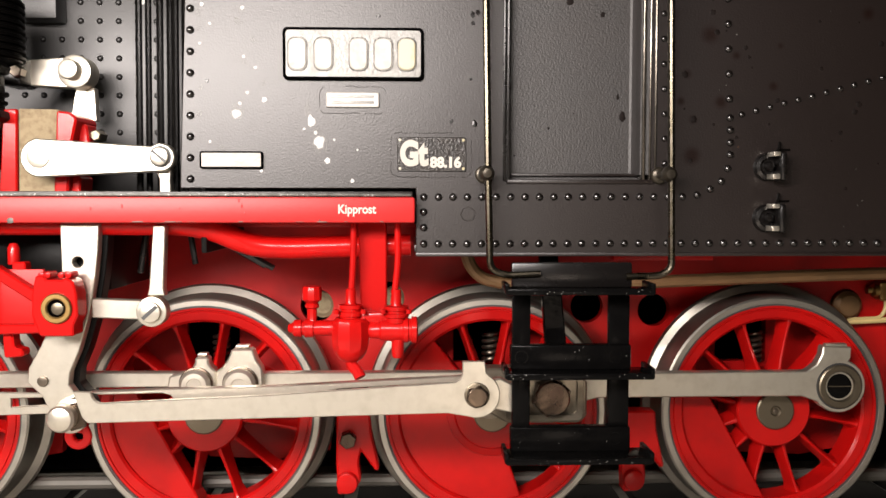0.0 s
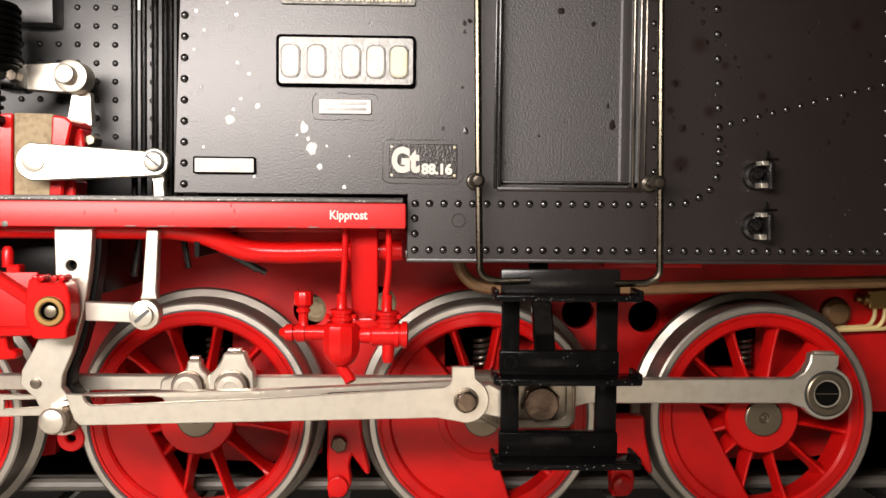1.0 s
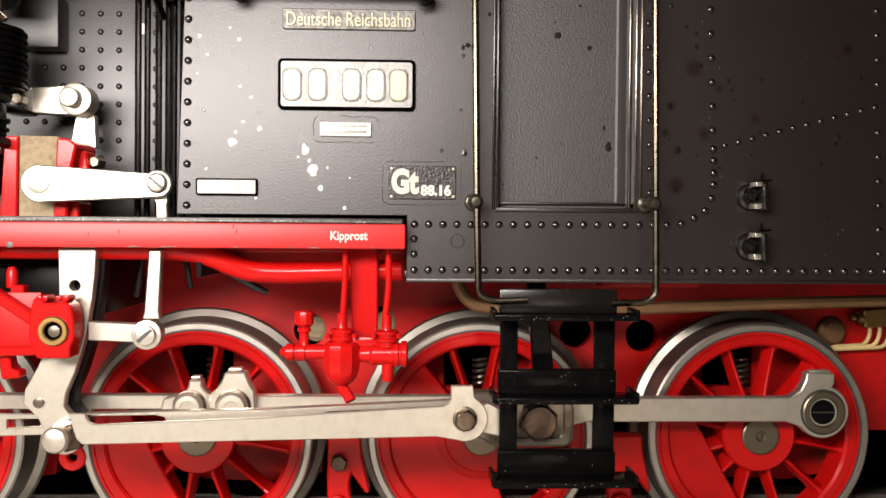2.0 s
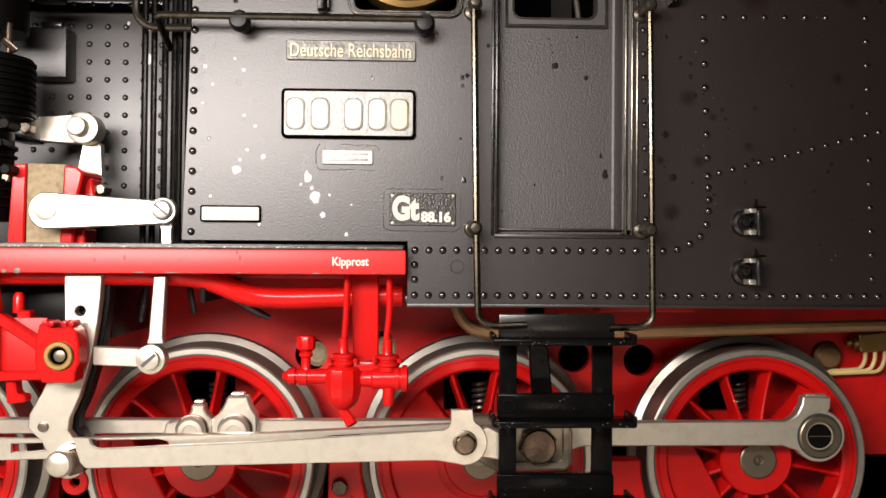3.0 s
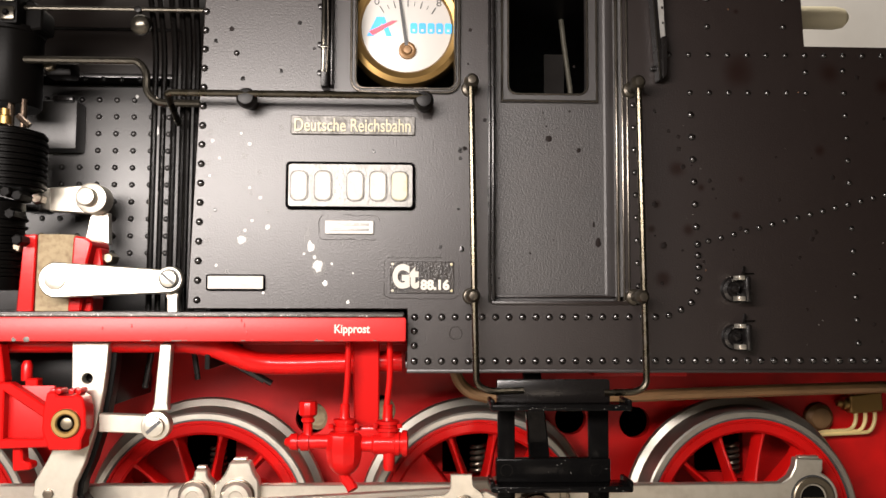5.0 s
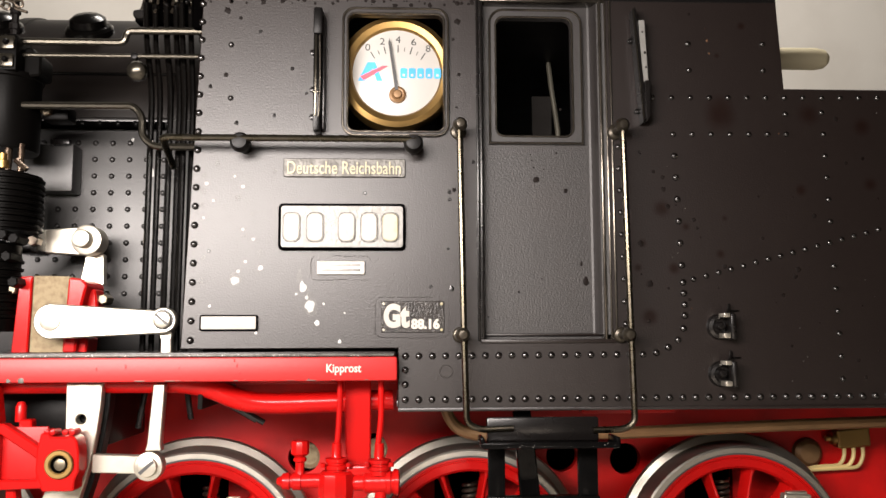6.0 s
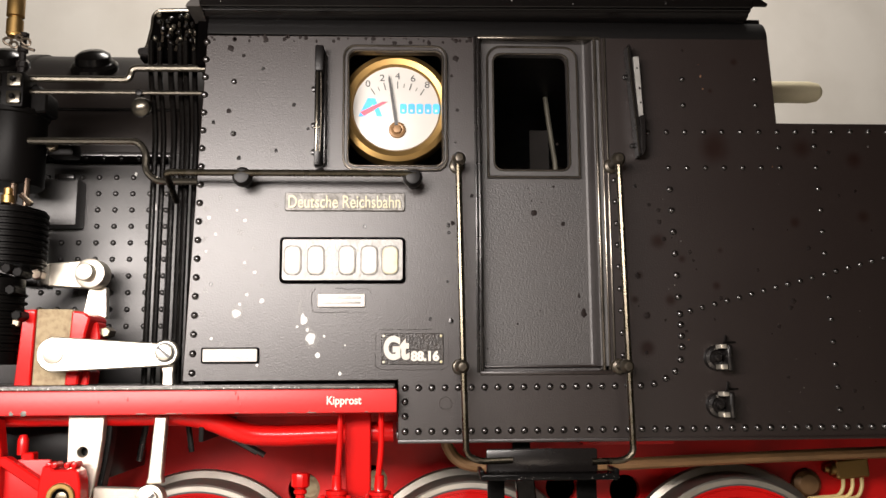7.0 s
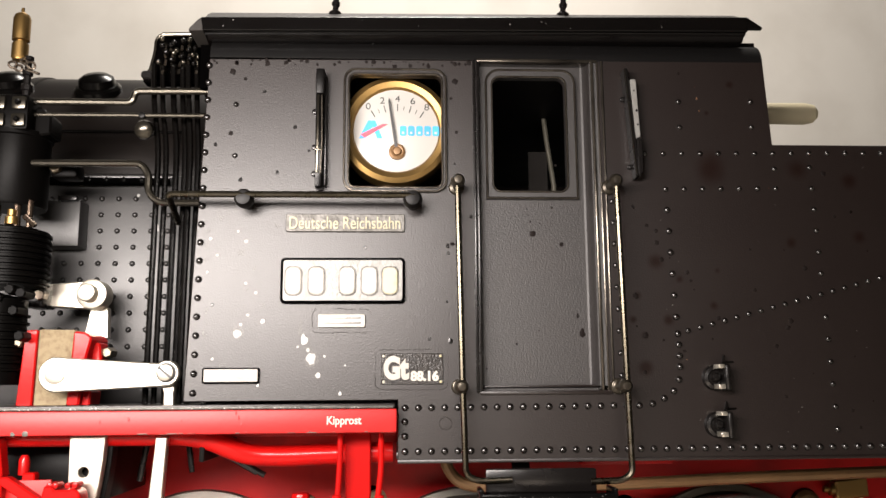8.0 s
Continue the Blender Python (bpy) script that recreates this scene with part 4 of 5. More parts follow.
def air_pump():
    pump = part("air_pump", lathe([(5.2, 0), (5.4, 0.4), (5.4, 11.6), (5.7, 11.8), (5.7, 12.6), (4.8, 12.9), (4.2, 14), (0, 14)], (-65.4, 9, 87.2), (0, 0, 1), 30), PUMP, loco, "black twin-cylinder air pump with cooling ribs and brass fittings")
    head_ = part("valve_chest", block(-68.6, -61.6, 3.4, 9, 99.4, 105.4, 0.4), PUMP, pump)
    for x in (-66.3, -63.0):
        for z in (100.9, 103.8):
            flange = part("flange", block(x - 1.15, x + 1.15, 2.8, 3.6, z - 1.15, z + 1.15, 0.35), PIPE, pump)
            part("nut", hexagon(x, z, 0.5, 2.2, 3.0), PUMP, flange)
    part("side_bracket", prism([(-61.6, 104), (-60.4, 104), (-58.8, 102.6), (-58.8, 99.4), (-61.6, 99.0)], 6, 11, 0.3), PUMP, pump)
    rib = lathe([(6.1, 0), (6.5, 0.15), (6.5, 0.55), (6.1, 0.7)], (0, 0, 0), (0, 0, 1), 28)
    rib_me = piece_mesh("cooling_rib", rib, PUMP)
    low = part("lower_cylinder", lathe([(6.0, 0), (6.1, 9.2), (4.0, 9.8), (0, 9.8)], (-65.4, 9, 74.0), (0, 0, 1), 28), PUMP, pump)
    for i in range(9):
        shared("cooling_rib", rib_me, low, -65.4, 9, 74.2 + i * 1.0)
    small_me = piece_mesh("cooling_rib", lathe([(4.4, 0), (4.9, 0.15), (4.9, 0.5), (4.4, 0.65)], (0, 0, 0), (0, 0, 1), 24), PUMP)
    foot = part("foot_cylinder", lathe([(4.4, 0), (4.5, 13.6), (3, 14.2), (0, 14.2)], (-65.6, 7, 58.0), (0, 0, 1), 24), PUMP, pump)
    for i in range(8):
        shared("cooling_rib", small_me, foot, -65.6, 7, 60.0 + i * 1.25)
    for x, r in ((-66.6, 0.7), (-63.2, 0.6), (-61.2, 0.5)):
        part("piston_rod", tube([(x, 6, 83.5), (x, 6, 88)], r), BRONZE, pump)
    part("gland", lathe([(1.0, 0), (1.0, 1.2), (0.7, 1.4), (0.7, 2.4), (0, 2.5)], (-63.8, 5.4, 83.9), (0, 0, 1), 16), BRASS, pump)
    part("gland_lever", tube([(-61.6, 5, 85.2), (-59.8, 5, 83.6)], 0.45), BRONZE, pump)
    for x, z in ((-62.2, 73.0), (-60.4, 72.4), (-64, 71.6), (-61.4, 69.6), (-60.2, 65.6)):
        part("valve_nut", hexagon(x, z, 0.9, 2.6, 6.5, turn=z), PUMP, pump)
    part("union_nut", hexagon(-59.0, 94.5, 1.0, 9, 12), AXLE, pump)
    part("union", block(-60, -55.6, 10, 14, 93.0, 95.6, 0.5), PUMP, pump)
    stem = part("whistle_stem", lathe([(0.7, 0), (0.7, 2), (0.95, 2.1), (0.95, 3), (0.6, 3.2), (0.6, 4.6), (0.9, 4.8), (0.9, 5.6), (0.6, 5.8), (0.6, 7.2), (0.9, 7.4), (0.9, 8.0)], (-63.2, 6, 104.8), (0, 0, 1), 8), BLACK_GLOSS, pump)
    for dx, dz, r in ((-1.5, 0.3, 0.6), (-0.5, -0.3, 0.55), (1.5, 0.2, 0.6), (0.3, 0.9, 0.45)):
        cxx, czz = -63.9 + dx, 110.9 + dz
        part("ring_lug", tube([(cxx + r * math.cos(t * 0.7), 5.2 + 0.3 * math.sin(t), czz + r * math.sin(t * 0.7)) for t in range(10)], 0.22, 2), DARK_STEEL, stem)
    part("lever_arm", tube([(-63.4, 5.4, 110.4), (-61.0, 5.2, 109.6)], 0.25), DARK_STEEL, stem)
    part("whistle", lathe([(1.1, 0), (1.2, 0.3), (1.35, 0.5), (1.35, 2.9), (0.95, 3.05), (0.95, 3.4), (1.42, 3.55), (1.42, 7.4), (1.15, 8.1), (0.55, 8.5), (0.3, 8.7), (0.26, 9.4), (0, 9.5)], (-64.75, 6, 112.2), (0, 0, 1), 24), BRASS, loco, "polished brass steam whistle")


def reversing_gear():
    blockp = part("spring_block", prism([(-58.4, 66.8), (-52.7, 66.7), (-53.3, 54.6), (-58.6, 54.6)], 6, 14, 0.2), CORK, loco, "speckled cork-coloured block between red brackets")
    part("bracket", prism([(-60.4, 66.6), (-58.4, 66.7), (-58.7, 54.6), (-61.2, 54.6)], 5.6, 14, 0.2), RED, blockp)
    part("bracket", prism([(-52.8, 66.5), (-50.9, 66.3), (-49.9, 65.4), (-50.6, 62.4), (-51.4, 54.6), (-53.4, 54.6)], 5.6, 14, 0.3), RED, blockp)
    part("bracket", prism([(-50.8, 64.6), (-49.4, 64.8), (-49.0, 61.6), (-50.6, 61.0)], 8, 12, 0.25), RED, blockp)
    part("bracket", prism([(-51.6, 57.2), (-50.0, 57.0), (-50.2, 54.6), (-51.8, 54.6)], 7, 12, 0.25), RED, blockp)
    part("nut", hexagon(-48.6, 63.2, 0.9, 9, 12), AXLE, blockp)
    part("nut", hexagon(-61.4, 64.6, 0.9, 5, 8), AXLE, blockp)
    # lever with its two eyes
    outline = ring_pts(-53.7, 59.5, 2.75, 18, 100, 278) + [(-38.6, 57.5)] + ring_pts(-36.9, 59.6, 2.0, 12, -95, 130) + [(-39.0, 61.2)]
    lever = part("reversing_lever", prism(outline, 1.8, 3.6, 0.2), STEEL, loco, "bright steel reversing lever with a slotted screw")
    part("eye", disc(-53.9, 59.6, 1.6, 1.55, 2.0, 0.12), STEEL, lever)
    part("screw_recess", disc(-36.9, 59.7, 1.55, 1.65, 2.2, 0.05), INK, lever)
    screw = part("screw", disc(-36.9, 59.7, 1.3, 1.0, 2.2, 0.25), STEEL, lever)
    bm = block(-1.2, 1.2, 0.93, 1.2, -0.2, 0.2, 0)
    bm.transform(Matrix.Translation((-36.9, 0, 59.7)) @ Matrix.Rotation(radians(40), 4, "Y"))
    part("slot", bm, INK, screw)
    part("link_leg", prism([(-38.2, 58.2), (-35.7, 58.2), (-36.0, 56.6), (-35.9, 54.4), (-37.6, 54.4), (-37.6, 56.6)], 3.4, 5.2, 0.2), STEEL, lever)
    # upper rocker
    rocker = part("rocker_arm", prism([(-61.5, 75.3), (-54, 75.9), (-54, 71.0), (-61.5, 71.4)], 15.6, 17.6, 0.2), STEEL, loco, "bright steel rocker arm with a round pin")
    part("boss", disc(-53.6, 73.5, 2.6, 14.6, 18.2, 0.25), STEEL, rocker)
    part("pin", disc(-53.9, 73.6, 1.55, 12.6, 15, 0.3), STEEL, rocker)
    part("hanger", prism([(-54.6, 71.4), (-51.6, 71.4), (-51.4, 66.0), (-55.4, 67.0)], 17.8, 19.4, 0.15), STEEL, rocker)
    part("clamp", block(-64, -60.6, 12, 18, 71.0, 75.4, 0.4), BLACK_GLOSS, rocker)
    part("clamp_nut", hexagon(-61.0, 73.0, 1.0, 11, 13), DARK_STEEL, rocker)


def running_board():
    b = part("running_board", block(-112, -0.9, -3, 6, 50.4, 54.0, 0.35), RED_BOARD, loco, "red running board edge with worn gloss paint")
    part("tread_plate", block(-112, -1.2, -2.4, 26, 54.1, 54.75, 0.2), BLACK, b)
    # Paler strip paints the lit edge of the tread plate.
    part("tread_edge", block(-112, -1.4, -3.0, -2.3, 54.05, 54.5, 0.15), NAME_PLATE, b)
    rng = random.Random(17)
    for i in range(11):
        x, n = rng.uniform(-64, -3), rng.uniform(0.2, 1.5)
        part("worn_edge", block(x, x + n, -3.03, -2.9, 50.5 + rng.uniform(0, 0.08), 50.6 + rng.uniform(0, 0.06), 0.02), BRAKE, b)
    # Dust specks that also paint the dotted highlight along the tread edge.
    for i in range(60):
        x = rng.uniform(-66, -2)
        part("dust_speck", blob(x, 54.28 + rng.uniform(-0.12, 0.12), rng.uniform(0.05, 0.12), -3.0, rng.uniform(-0.4, 0.2), 500 + i), LIME if i % 3 else SPECK, b)
    part("lettering", lettering("Kipprost", -11.45, 51.3, -3.06, 1.65, 5.2, 0.1, 0.024), WHITE, b)
    for i, (x, z, r, drip, mat) in enumerate(((-57.6, 50.7, 0.35, 0, BRAKE), (-55.8, 50.75, 0.45, 0, BRAKE), (-24.6, 52.6, 0.12, 4, RED_DARK), (-25.0, 53.4, 0.12, 3, RED_DARK), (-24.2, 51.7, 0.14, 2, RED_DARK),
                                              (-40.8, 52.6, 0.15, 2, RED_DARK), (-45.0, 52.2, 0.1, 3, RED_DARK), (-23.4, 50.7, 0.1, 0, INK), (-14.0, 50.75, 0.12, 0, INK), (-33.0, 52.4, 0.08, 1, RED_DARK))):
        part("paint_chip", blob(x, z, r, -3.0, drip, 300 + i), mat, b)
    u = part("air_pipe", tube([(-112, 2, 50.2), (-60, 2, 50.2), (-33.5, 2.4, 50.15), (-29.6, 3.4, 49.2), (-26.4, 4.4, 47.6), (-23.4, 5, 46.7), (-19, 5.4, 46.55), (-12, 5.6, 46.75), (-1.6, 6, 47.0)], 1.65, 6, smooth=3), RED, loco, "red air pipe along the running board, bent down towards the cab")
    for (a, b2, r) in (((-41.5, 10, 49), (-42.5, 10, 42.5), 0.5), ((-34.5, 8, 49), (-33.7, 8, 44.0), 0.45), ((-29.5, 9.6, 47.0), (-23.6, 9.8, 43.6), 0.5), ((-26.0, 9.6, 45.3), (-22.4, 9.8, 43.2), 0.5)):
        part("hose", tube([a, b2], r), BLACK_GLOSS, loco)


# ---- wheels and frame ----
HUBS = (-81.6, -34.9, 11.7, 58.5)


def spoke(x, z, co, si):
    """A ridged cast spoke: a flat back and a rounded ridge towards the viewer, flared at both ends."""
    bm = bmesh.new()
    levels = []
    for r, w, ridge in ((5.6, 1.35, 17.6), (6.6, 1.05, 17.8), (8.5, 0.85, 18.1), (11.5, 0.75, 18.3), (13.8, 0.8, 18.2), (14.8, 1.1, 18.0), (15.3, 1.6, 17.7)):
        section = ((-w, 21.2), (-w * 0.85, 19.8), (-w * 0.28, ridge + 0.12), (0, ridge), (w * 0.28, ridge + 0.12), (w * 0.85, 19.8), (w, 21.2))
        levels.append([bm.verts.new((x + r * co - t * si, y, z + r * si + t * co)) for t, y in section])
    for p, q in zip(levels, levels[1:]):
        for i in range(7):
            j = (i + 1) % 7
            bm.faces.new((p[i], p[j], q[j], q[i]))
    return bm


def wheel(x, chord, normal_deg, sector=None):
    z = 19.0
    rim = part("wheel", lathe([(15.0, 0), (15.0, 4.6), (15.4, 5.0), (16.6, 5.0), (16.7, 4.8), (16.85, 4.8), (16.95, 5.05), (17.35, 5.05), (17.5, 4.6), (17.5, 0)], (x, 22.2, z), seg=64, ring=True), RED, loco, "red spoked driving wheel with a bright steel tyre")
    part("tyre", lathe([(17.5, 0), (17.5, 5.0), (17.7, 5.35), (18.5, 5.35), (18.8, 5.1), (18.95, 1.2), (19.3, 0.2), (20.4, -0.4), (20.7, -1.0), (20.4, -1.6), (17.5, -1.6)], (x, 22.2, z), seg=80, ring=True), TYRE, rim)
    part("tyre_joint", lathe([(17.38, 4.95), (17.38, 5.2), (17.62, 5.2), (17.62, 4.95)], (x, 22.2, z), seg=80, ring=True), INK, rim)
    part("hub", lathe([(6.2, 0), (6.2, 5.6), (5.9, 6.0), (0, 6.0)], (x, 22.8, z), seg=40), RED, rim)
    cap = part("axle_end", lathe([(3.1, 0), (3.1, 0.7), (2.9, 0.85), (0.9, 0.85), (0.7, 0.6), (0, 0.5)], (x, 17.0, z), seg=32), AXLE, rim)
    part("centre", disc(x, z, 0.45, 16.1, 16.6, 0.1, 12), DARK_STEEL, cap)
    nx, nz = math.cos(radians(normal_deg)), math.sin(radians(normal_deg))
    for i in range(12):
        a = radians(79 + 30 * i)
        co, si = math.cos(a), math.sin(a)
        if sector:
            turn = (79 + 30 * i - sector[0]) % 360
            if turn < sector[1] - sector[0] + 6:
                continue
        part("spoke", spoke(x, z, co, si), RED, rim)
    if sector:
        pts = [(x, z)] + ring_pts(x, z, 15.2, 40, sector[0], sector[1])
        part("counterweight", prism(pts, 17.9, 22.4, 0.25), RED, rim)
        part("hub_ring", disc(x, z, 7.4, 17.3, 18.4, 0.25, 48), RED, rim)
    else:
        half = math.degrees(math.acos(chord / 15.2))
        pts = ring_pts(x, z, 15.2, 30, normal_deg - half, normal_deg + half)
        part("counterweight", prism(pts, 17.9, 22.4, 0.25), RED, rim)
    # crank boss
    a = radians(24)
    part("crank_boss", disc(x + 9.6 * math.cos(a), z + 9.6 * math.sin(a), 3.4, 17.0, 20, 0.3), RED, rim)
    return rim


def wheels():
    w = wheel(HUBS[3], 8.05, 209)
    for x in HUBS[:2]:
        copy_thing(w, pose((x - HUBS[3]) * MM, 0, 0))
    wheel(HUBS[2], 8.0, 209, (129, 289))


def main_frame():
    low = []
    for x in HUBS:
        low += [(x - 15.5, 21), (x - 13.2, 24), (x - 5.5, 23), (x - 4.6, 12.0), (x - 2, 8.6), (x + 10, 8.0), (x + 19, 9.5), (x + 20, 21)]
    outline = [(-130, 21)] + low + [(82, 17), (130, 17), (130, 45.5), (61, 45.5), (-1.5, 49.5), (-130, 49.5)]
    holes = [ring_pts(x, z, 2.9, 24) for x, z in ((-18.0, 35.2), (29.6, 34.9), (41.6, 34.2), (76.3, 35.0), (-5.6, 36.5))]
    for x in HUBS:
        holes.append([(x - 5.8, 25.0), (x + 3.4, 25.0), (x + 3.4, 34.8), (x + 1, 35.8), (x - 4.6, 35.8), (x - 5.8, 34.8)])
    part("main_frame", plate([outline] + holes, 29, 31, 0.0), RED_DARK, loco, "red locomotive main frame plate with round holes")
    # Black block added in place of the running board's shade on the frame.
    part("frame_stretcher", block(-72, -46.6, 9, 28, 40, 49.4, 0.3), MATT, loco)
    # Added black box that puts the underbody shade behind the frame openings.
    part("ash_pan", block(-120, 120, 35, 60, 4.5, 45, 1), DEAD_BLACK, loco)
    part("frame_cover", block(-120, -1, 6, 31, 49.6, 50.3, 0.1), RED_DARK, loco)
    part("tank_floor", block(-1, 110, 1.4, 60, 46.2, 47.2, 0.1), BLACK, loco)
    part("frame_strip", block(29, 44, 6, 10, 44.6, 45.6, 0.1), RED_DARK, loco)
    for x in HUBS:
        pts = []
        for i in range(97):
            t = i / 96
            pts.append((x + 0.6 + 1.15 * math.cos(t * 10 * math.pi), 27.4 + 1.15 * math.sin(t * 10 * math.pi), 25.4 + 5.2 * t))
        part("coil_spring", tube(pts, 0.4, 2), DARK_STEEL, loco)
        part("axle", lathe([(3, 0), (3, 60)], (x, 82, 19), seg=16), DARK_STEEL, loco)


def hangers():
    for x in (-11.6, 34.9):
        h = part("brake_hanger", prism([(x - 1.9, 19.4), (x + 3.4, 19.4), (x + 3.6, 16.4), (x + 5.0, 10.2), (x + 4.4, 9.8), (x + 2.0, 13.2), (x + 1.6, 11.4), (x + 2.0, 8.4), (x + 0.8, 6.2), (x - 1.8, 6.0), (x - 2.0, 12)], 15.4, 18.4, 0.3), RED, loco, "red brake hanger between the wheels")
        if x < 0:
            part("nut", hexagon(x, 15.2, 1.4, 14.0, 15.6), BRONZE, h)
        part("boss", disc(x - 0.2, 8.2, 1.7, 14.2, 15.8, 0.3), RED, h)
    part("brake_rod", tube([(-120, 25.5, 5.2), (110, 25.5, 5.2)], 1.15), BRAKE, loco, "dull grey brake rod behind the wheels")
    eye = part("brake_eye", plate([ring_pts(-55.0, 15.7, 2.2, 24), ring_pts(-55.0, 15.7, 0.8, 16)], 16.5, 18.5, 0.2), RED_DARK, loco)
    # Black disc paints the dark inside the open hole.
    part("eye_pin", disc(-55.0, 15.7, 0.8, 17.6, 18.6, 0.1, 16), DEAD_BLACK, eye)
    b = part("brake_block", prism([(-57, 22), (-52.5, 22), (-52.8, 14), (-55, 13.6), (-57, 15)], 18, 21, 0.4), RED_DARK, loco)
    part("boss", disc(-54.8, 17.6, 1.6, 17, 18.4, 0.3), RED_DARK, b)


# ---- rods ----
def rods():
    # coupling rod, inner
    r = part("coupling_rod", prism([(-98, 25.5), (9, 25.5), (9, 27.5), (-23, 27.55), (-38, 27.65), (-98, 27.9)], 7.6, 9.6, 0.15), STEEL, loco, "long bright steel coupling rod with oil cups")
    cups = (([(-37.7, 25.7), (-37.3, 27.5), (-36, 27.8), (-34.8, 28.2), (-33.9, 28.8), (-33.5, 29.4), (-33.5, 30.3), (-31.5, 30.3), (-31.5, 29.4), (-31.1, 28.8), (-30.5, 28.3), (-30.5, 25.7)], -33.3, 26.4, 2.5, (-33.2, -31.8, 30.3)),
            ([(-30.5, 25.7), (-30.4, 28.2), (-29.6, 28.6), (-28.9, 29.6), (-28.4, 30.6), (-28.1, 31.5), (-25.0, 31.5), (-24.7, 30.6), (-24.3, 29.6), (-23.6, 28.6), (-23.5, 25.7)], -26.8, 26.35, 2.65, (-27.6, -25.6, 31.5)))
    for shape, x, z, rr, (l0, l1, top) in cups:
        lug = part("oil_cup", prism(shape, 5.8, 8.2, 0.25), STEEL, r)
        part("collar", disc(x, z, rr, 5.2, 6.0, 0.2, 40), BRONZE, lug)
        part("pin", lathe([(rr - 0.25, 0), (rr - 0.25, 1.0), (rr - 0.7, 1.45), (1.1, 1.5), (1.0, 1.4), (0, 1.4)], (x, 5.6, z), seg=40), STEEL, lug)
        part("lid", block(l0, l1, 6.2, 7.8, top + 0.1, top + 0.5, 0.12), STEEL, lug)
        part("lid_pin", block(l0 + 0.2, l1 - 0.2, 6.5, 7.5, top - 0.1, top + 0.15, 0.05), BRONZE, lug)
    # connecting rod behind the eccentric rod
    part("connecting_rod", prism([(-46, 27.0), (-35.2, 27.35), (-21, 27.6), (5.7, 28.9), (9, 29.0), (9, 28.3), (5.7, 28.15), (-11.6, 27.25), (-14.6, 26.6), (-33.6, 24.6), (-34.4, 25.8), (-34.8, 26.5), (-36, 26.8), (-44.6, 26.65)], -2.4, -0.9, 0.12), STEEL, loco, "bright steel connecting rod")
    head = part("rod_head", prism([(9.2, 28.8), (13, 28.8), (16, 29.2), (22.6, 28.4), (24.6, 26.8), (24.6, 21.6), (23.6, 20.6), (12.6, 20.6), (9.6, 22.4)], 3.6, 7.2, 0.3), WORN_STEEL, loco, "heavy steel big end behind the cab step")
    part("cap", disc(10.8, 22.6, 3.0, 10, 12, 0.3), WORN_STEEL, head)
    nut = part("crank_nut", lathe([(3.0, 0), (3.0, 1.2), (2.8, 1.6), (0, 1.6)], (19.1, 3.6, 24.7), seg=6, turn=0.3), BRONZE, head)
    part("nut_face", lathe([(2.6, 0), (2.6, 0.5), (2.35, 0.8), (1.4, 0.72), (0.5, 0.8), (0, 0.78)], (19.1, 2.1, 24.7), seg=40), BRONZE, nut)
    part("strap", plate([rounded(12.4, 24.0, 21.0, 28.2, 0.9), rounded(13.4, 23.0, 22.0, 27.2, 0.7)], 3.2, 3.7, 0.1), WORN_STEEL, head)
    # rod to the last wheel
    outer = [(22.5, 21.0), (24.4, 21.2), (26.2, 21.8), (28.2, 22.3), (61.0, 22.3)] + ring_pts(67.1, 23.9, 4.3, 24, 215, 360 + 70) + [(68.9, 28.4), (69.0, 30.2), (64.4, 30.4), (64.2, 29.0), (63.4, 27.4), (61.8, 26.3), (26.5, 26.2), (23.5, 26.5)]
    c = part("coupling_rod", prism(outer, 12.4, 14.4, 0.18), STEEL, loco, "bright steel coupling rod to the last wheel")
    part("bush", lathe([(3.5, 0), (3.5, 0.5), (3.3, 0.65), (2.5, 0.65), (2.3, 0.3), (2.2, -0.6), (0, -0.6)], (67.1, 12.5, 23.9), seg=32), AXLE, c)
    part("pin", lathe([(2.05, 0), (2.05, 0.45), (1.95, 0.6), (0, 0.62)], (67.1, 12.9, 23.9), seg=32), GREASE, c)
    # Pale bar paints the highlight along the pin's slot.
    part("pin_slot", block(65.3, 68.9, 12.22, 12.4, 23.82, 23.98, 0), AXLE, c)
    part("gap_ring", lathe([(3.75, 0), (3.75, 0.06), (3.5, 0.06), (3.5, 0)], (67.1, 12.42, 23.9), seg=40, ring=True), INK, c)
    part("lid", block(65.0, 68.4, 12.8, 14.0, 30.2, 30.7, 0.1), STEEL, c)
    # eccentric rod, outermost
    edge = [(-47.3, 27.55), (-44.95, 27.5), (-44.8, 26.9), (-44.5, 26.35), (-44.0, 26.05), (-43.4, 25.95), (-34.4, 26.35), (-20.6, 26.9), (-13.9, 27.35), (4.6, 28.5), (5.3, 28.9), (5.6, 29.6), (5.6, 31.4), (8.7, 31.4), (8.9, 29.8)] + ring_pts(7.6, 26.7, 3.2, 14, 60, -110)[0:] + [(3.6, 24.2), (-45.4, 23.2), (-46.2, 24.0), (-46.6, 25.2), (-47.0, 26.4)]
    e = part("eccentric_rod", plate([edge], -4.6, -4.0, 0.12), STEEL, loco, "bright steel eccentric rod with a forked end")
    part("washer", disc(7.6, 26.7, 1.75, -5.0, -4.5, 0.15), AXLE, e)
    bolt = part("bolt", hexagon(7.6, 26.7, 1.6, -5.9, -4.8), BRONZE, e)
    part("bolt_face", lathe([(1.35, 0), (1.35, 0.25), (1.2, 0.35), (0.5, 0.3), (0, 0.35)], (7.6, -5.85, 26.7), seg=28), BRONZE, bolt)
    part("fork_nut", hexagon(-48.0, 23.6, 2.1, -2.6, -1.0), BRONZE, e)
    part("fork_eye", disc(-48.8, 23.6, 2.5, -2.2, 0.4, 0.3), STEEL, e)
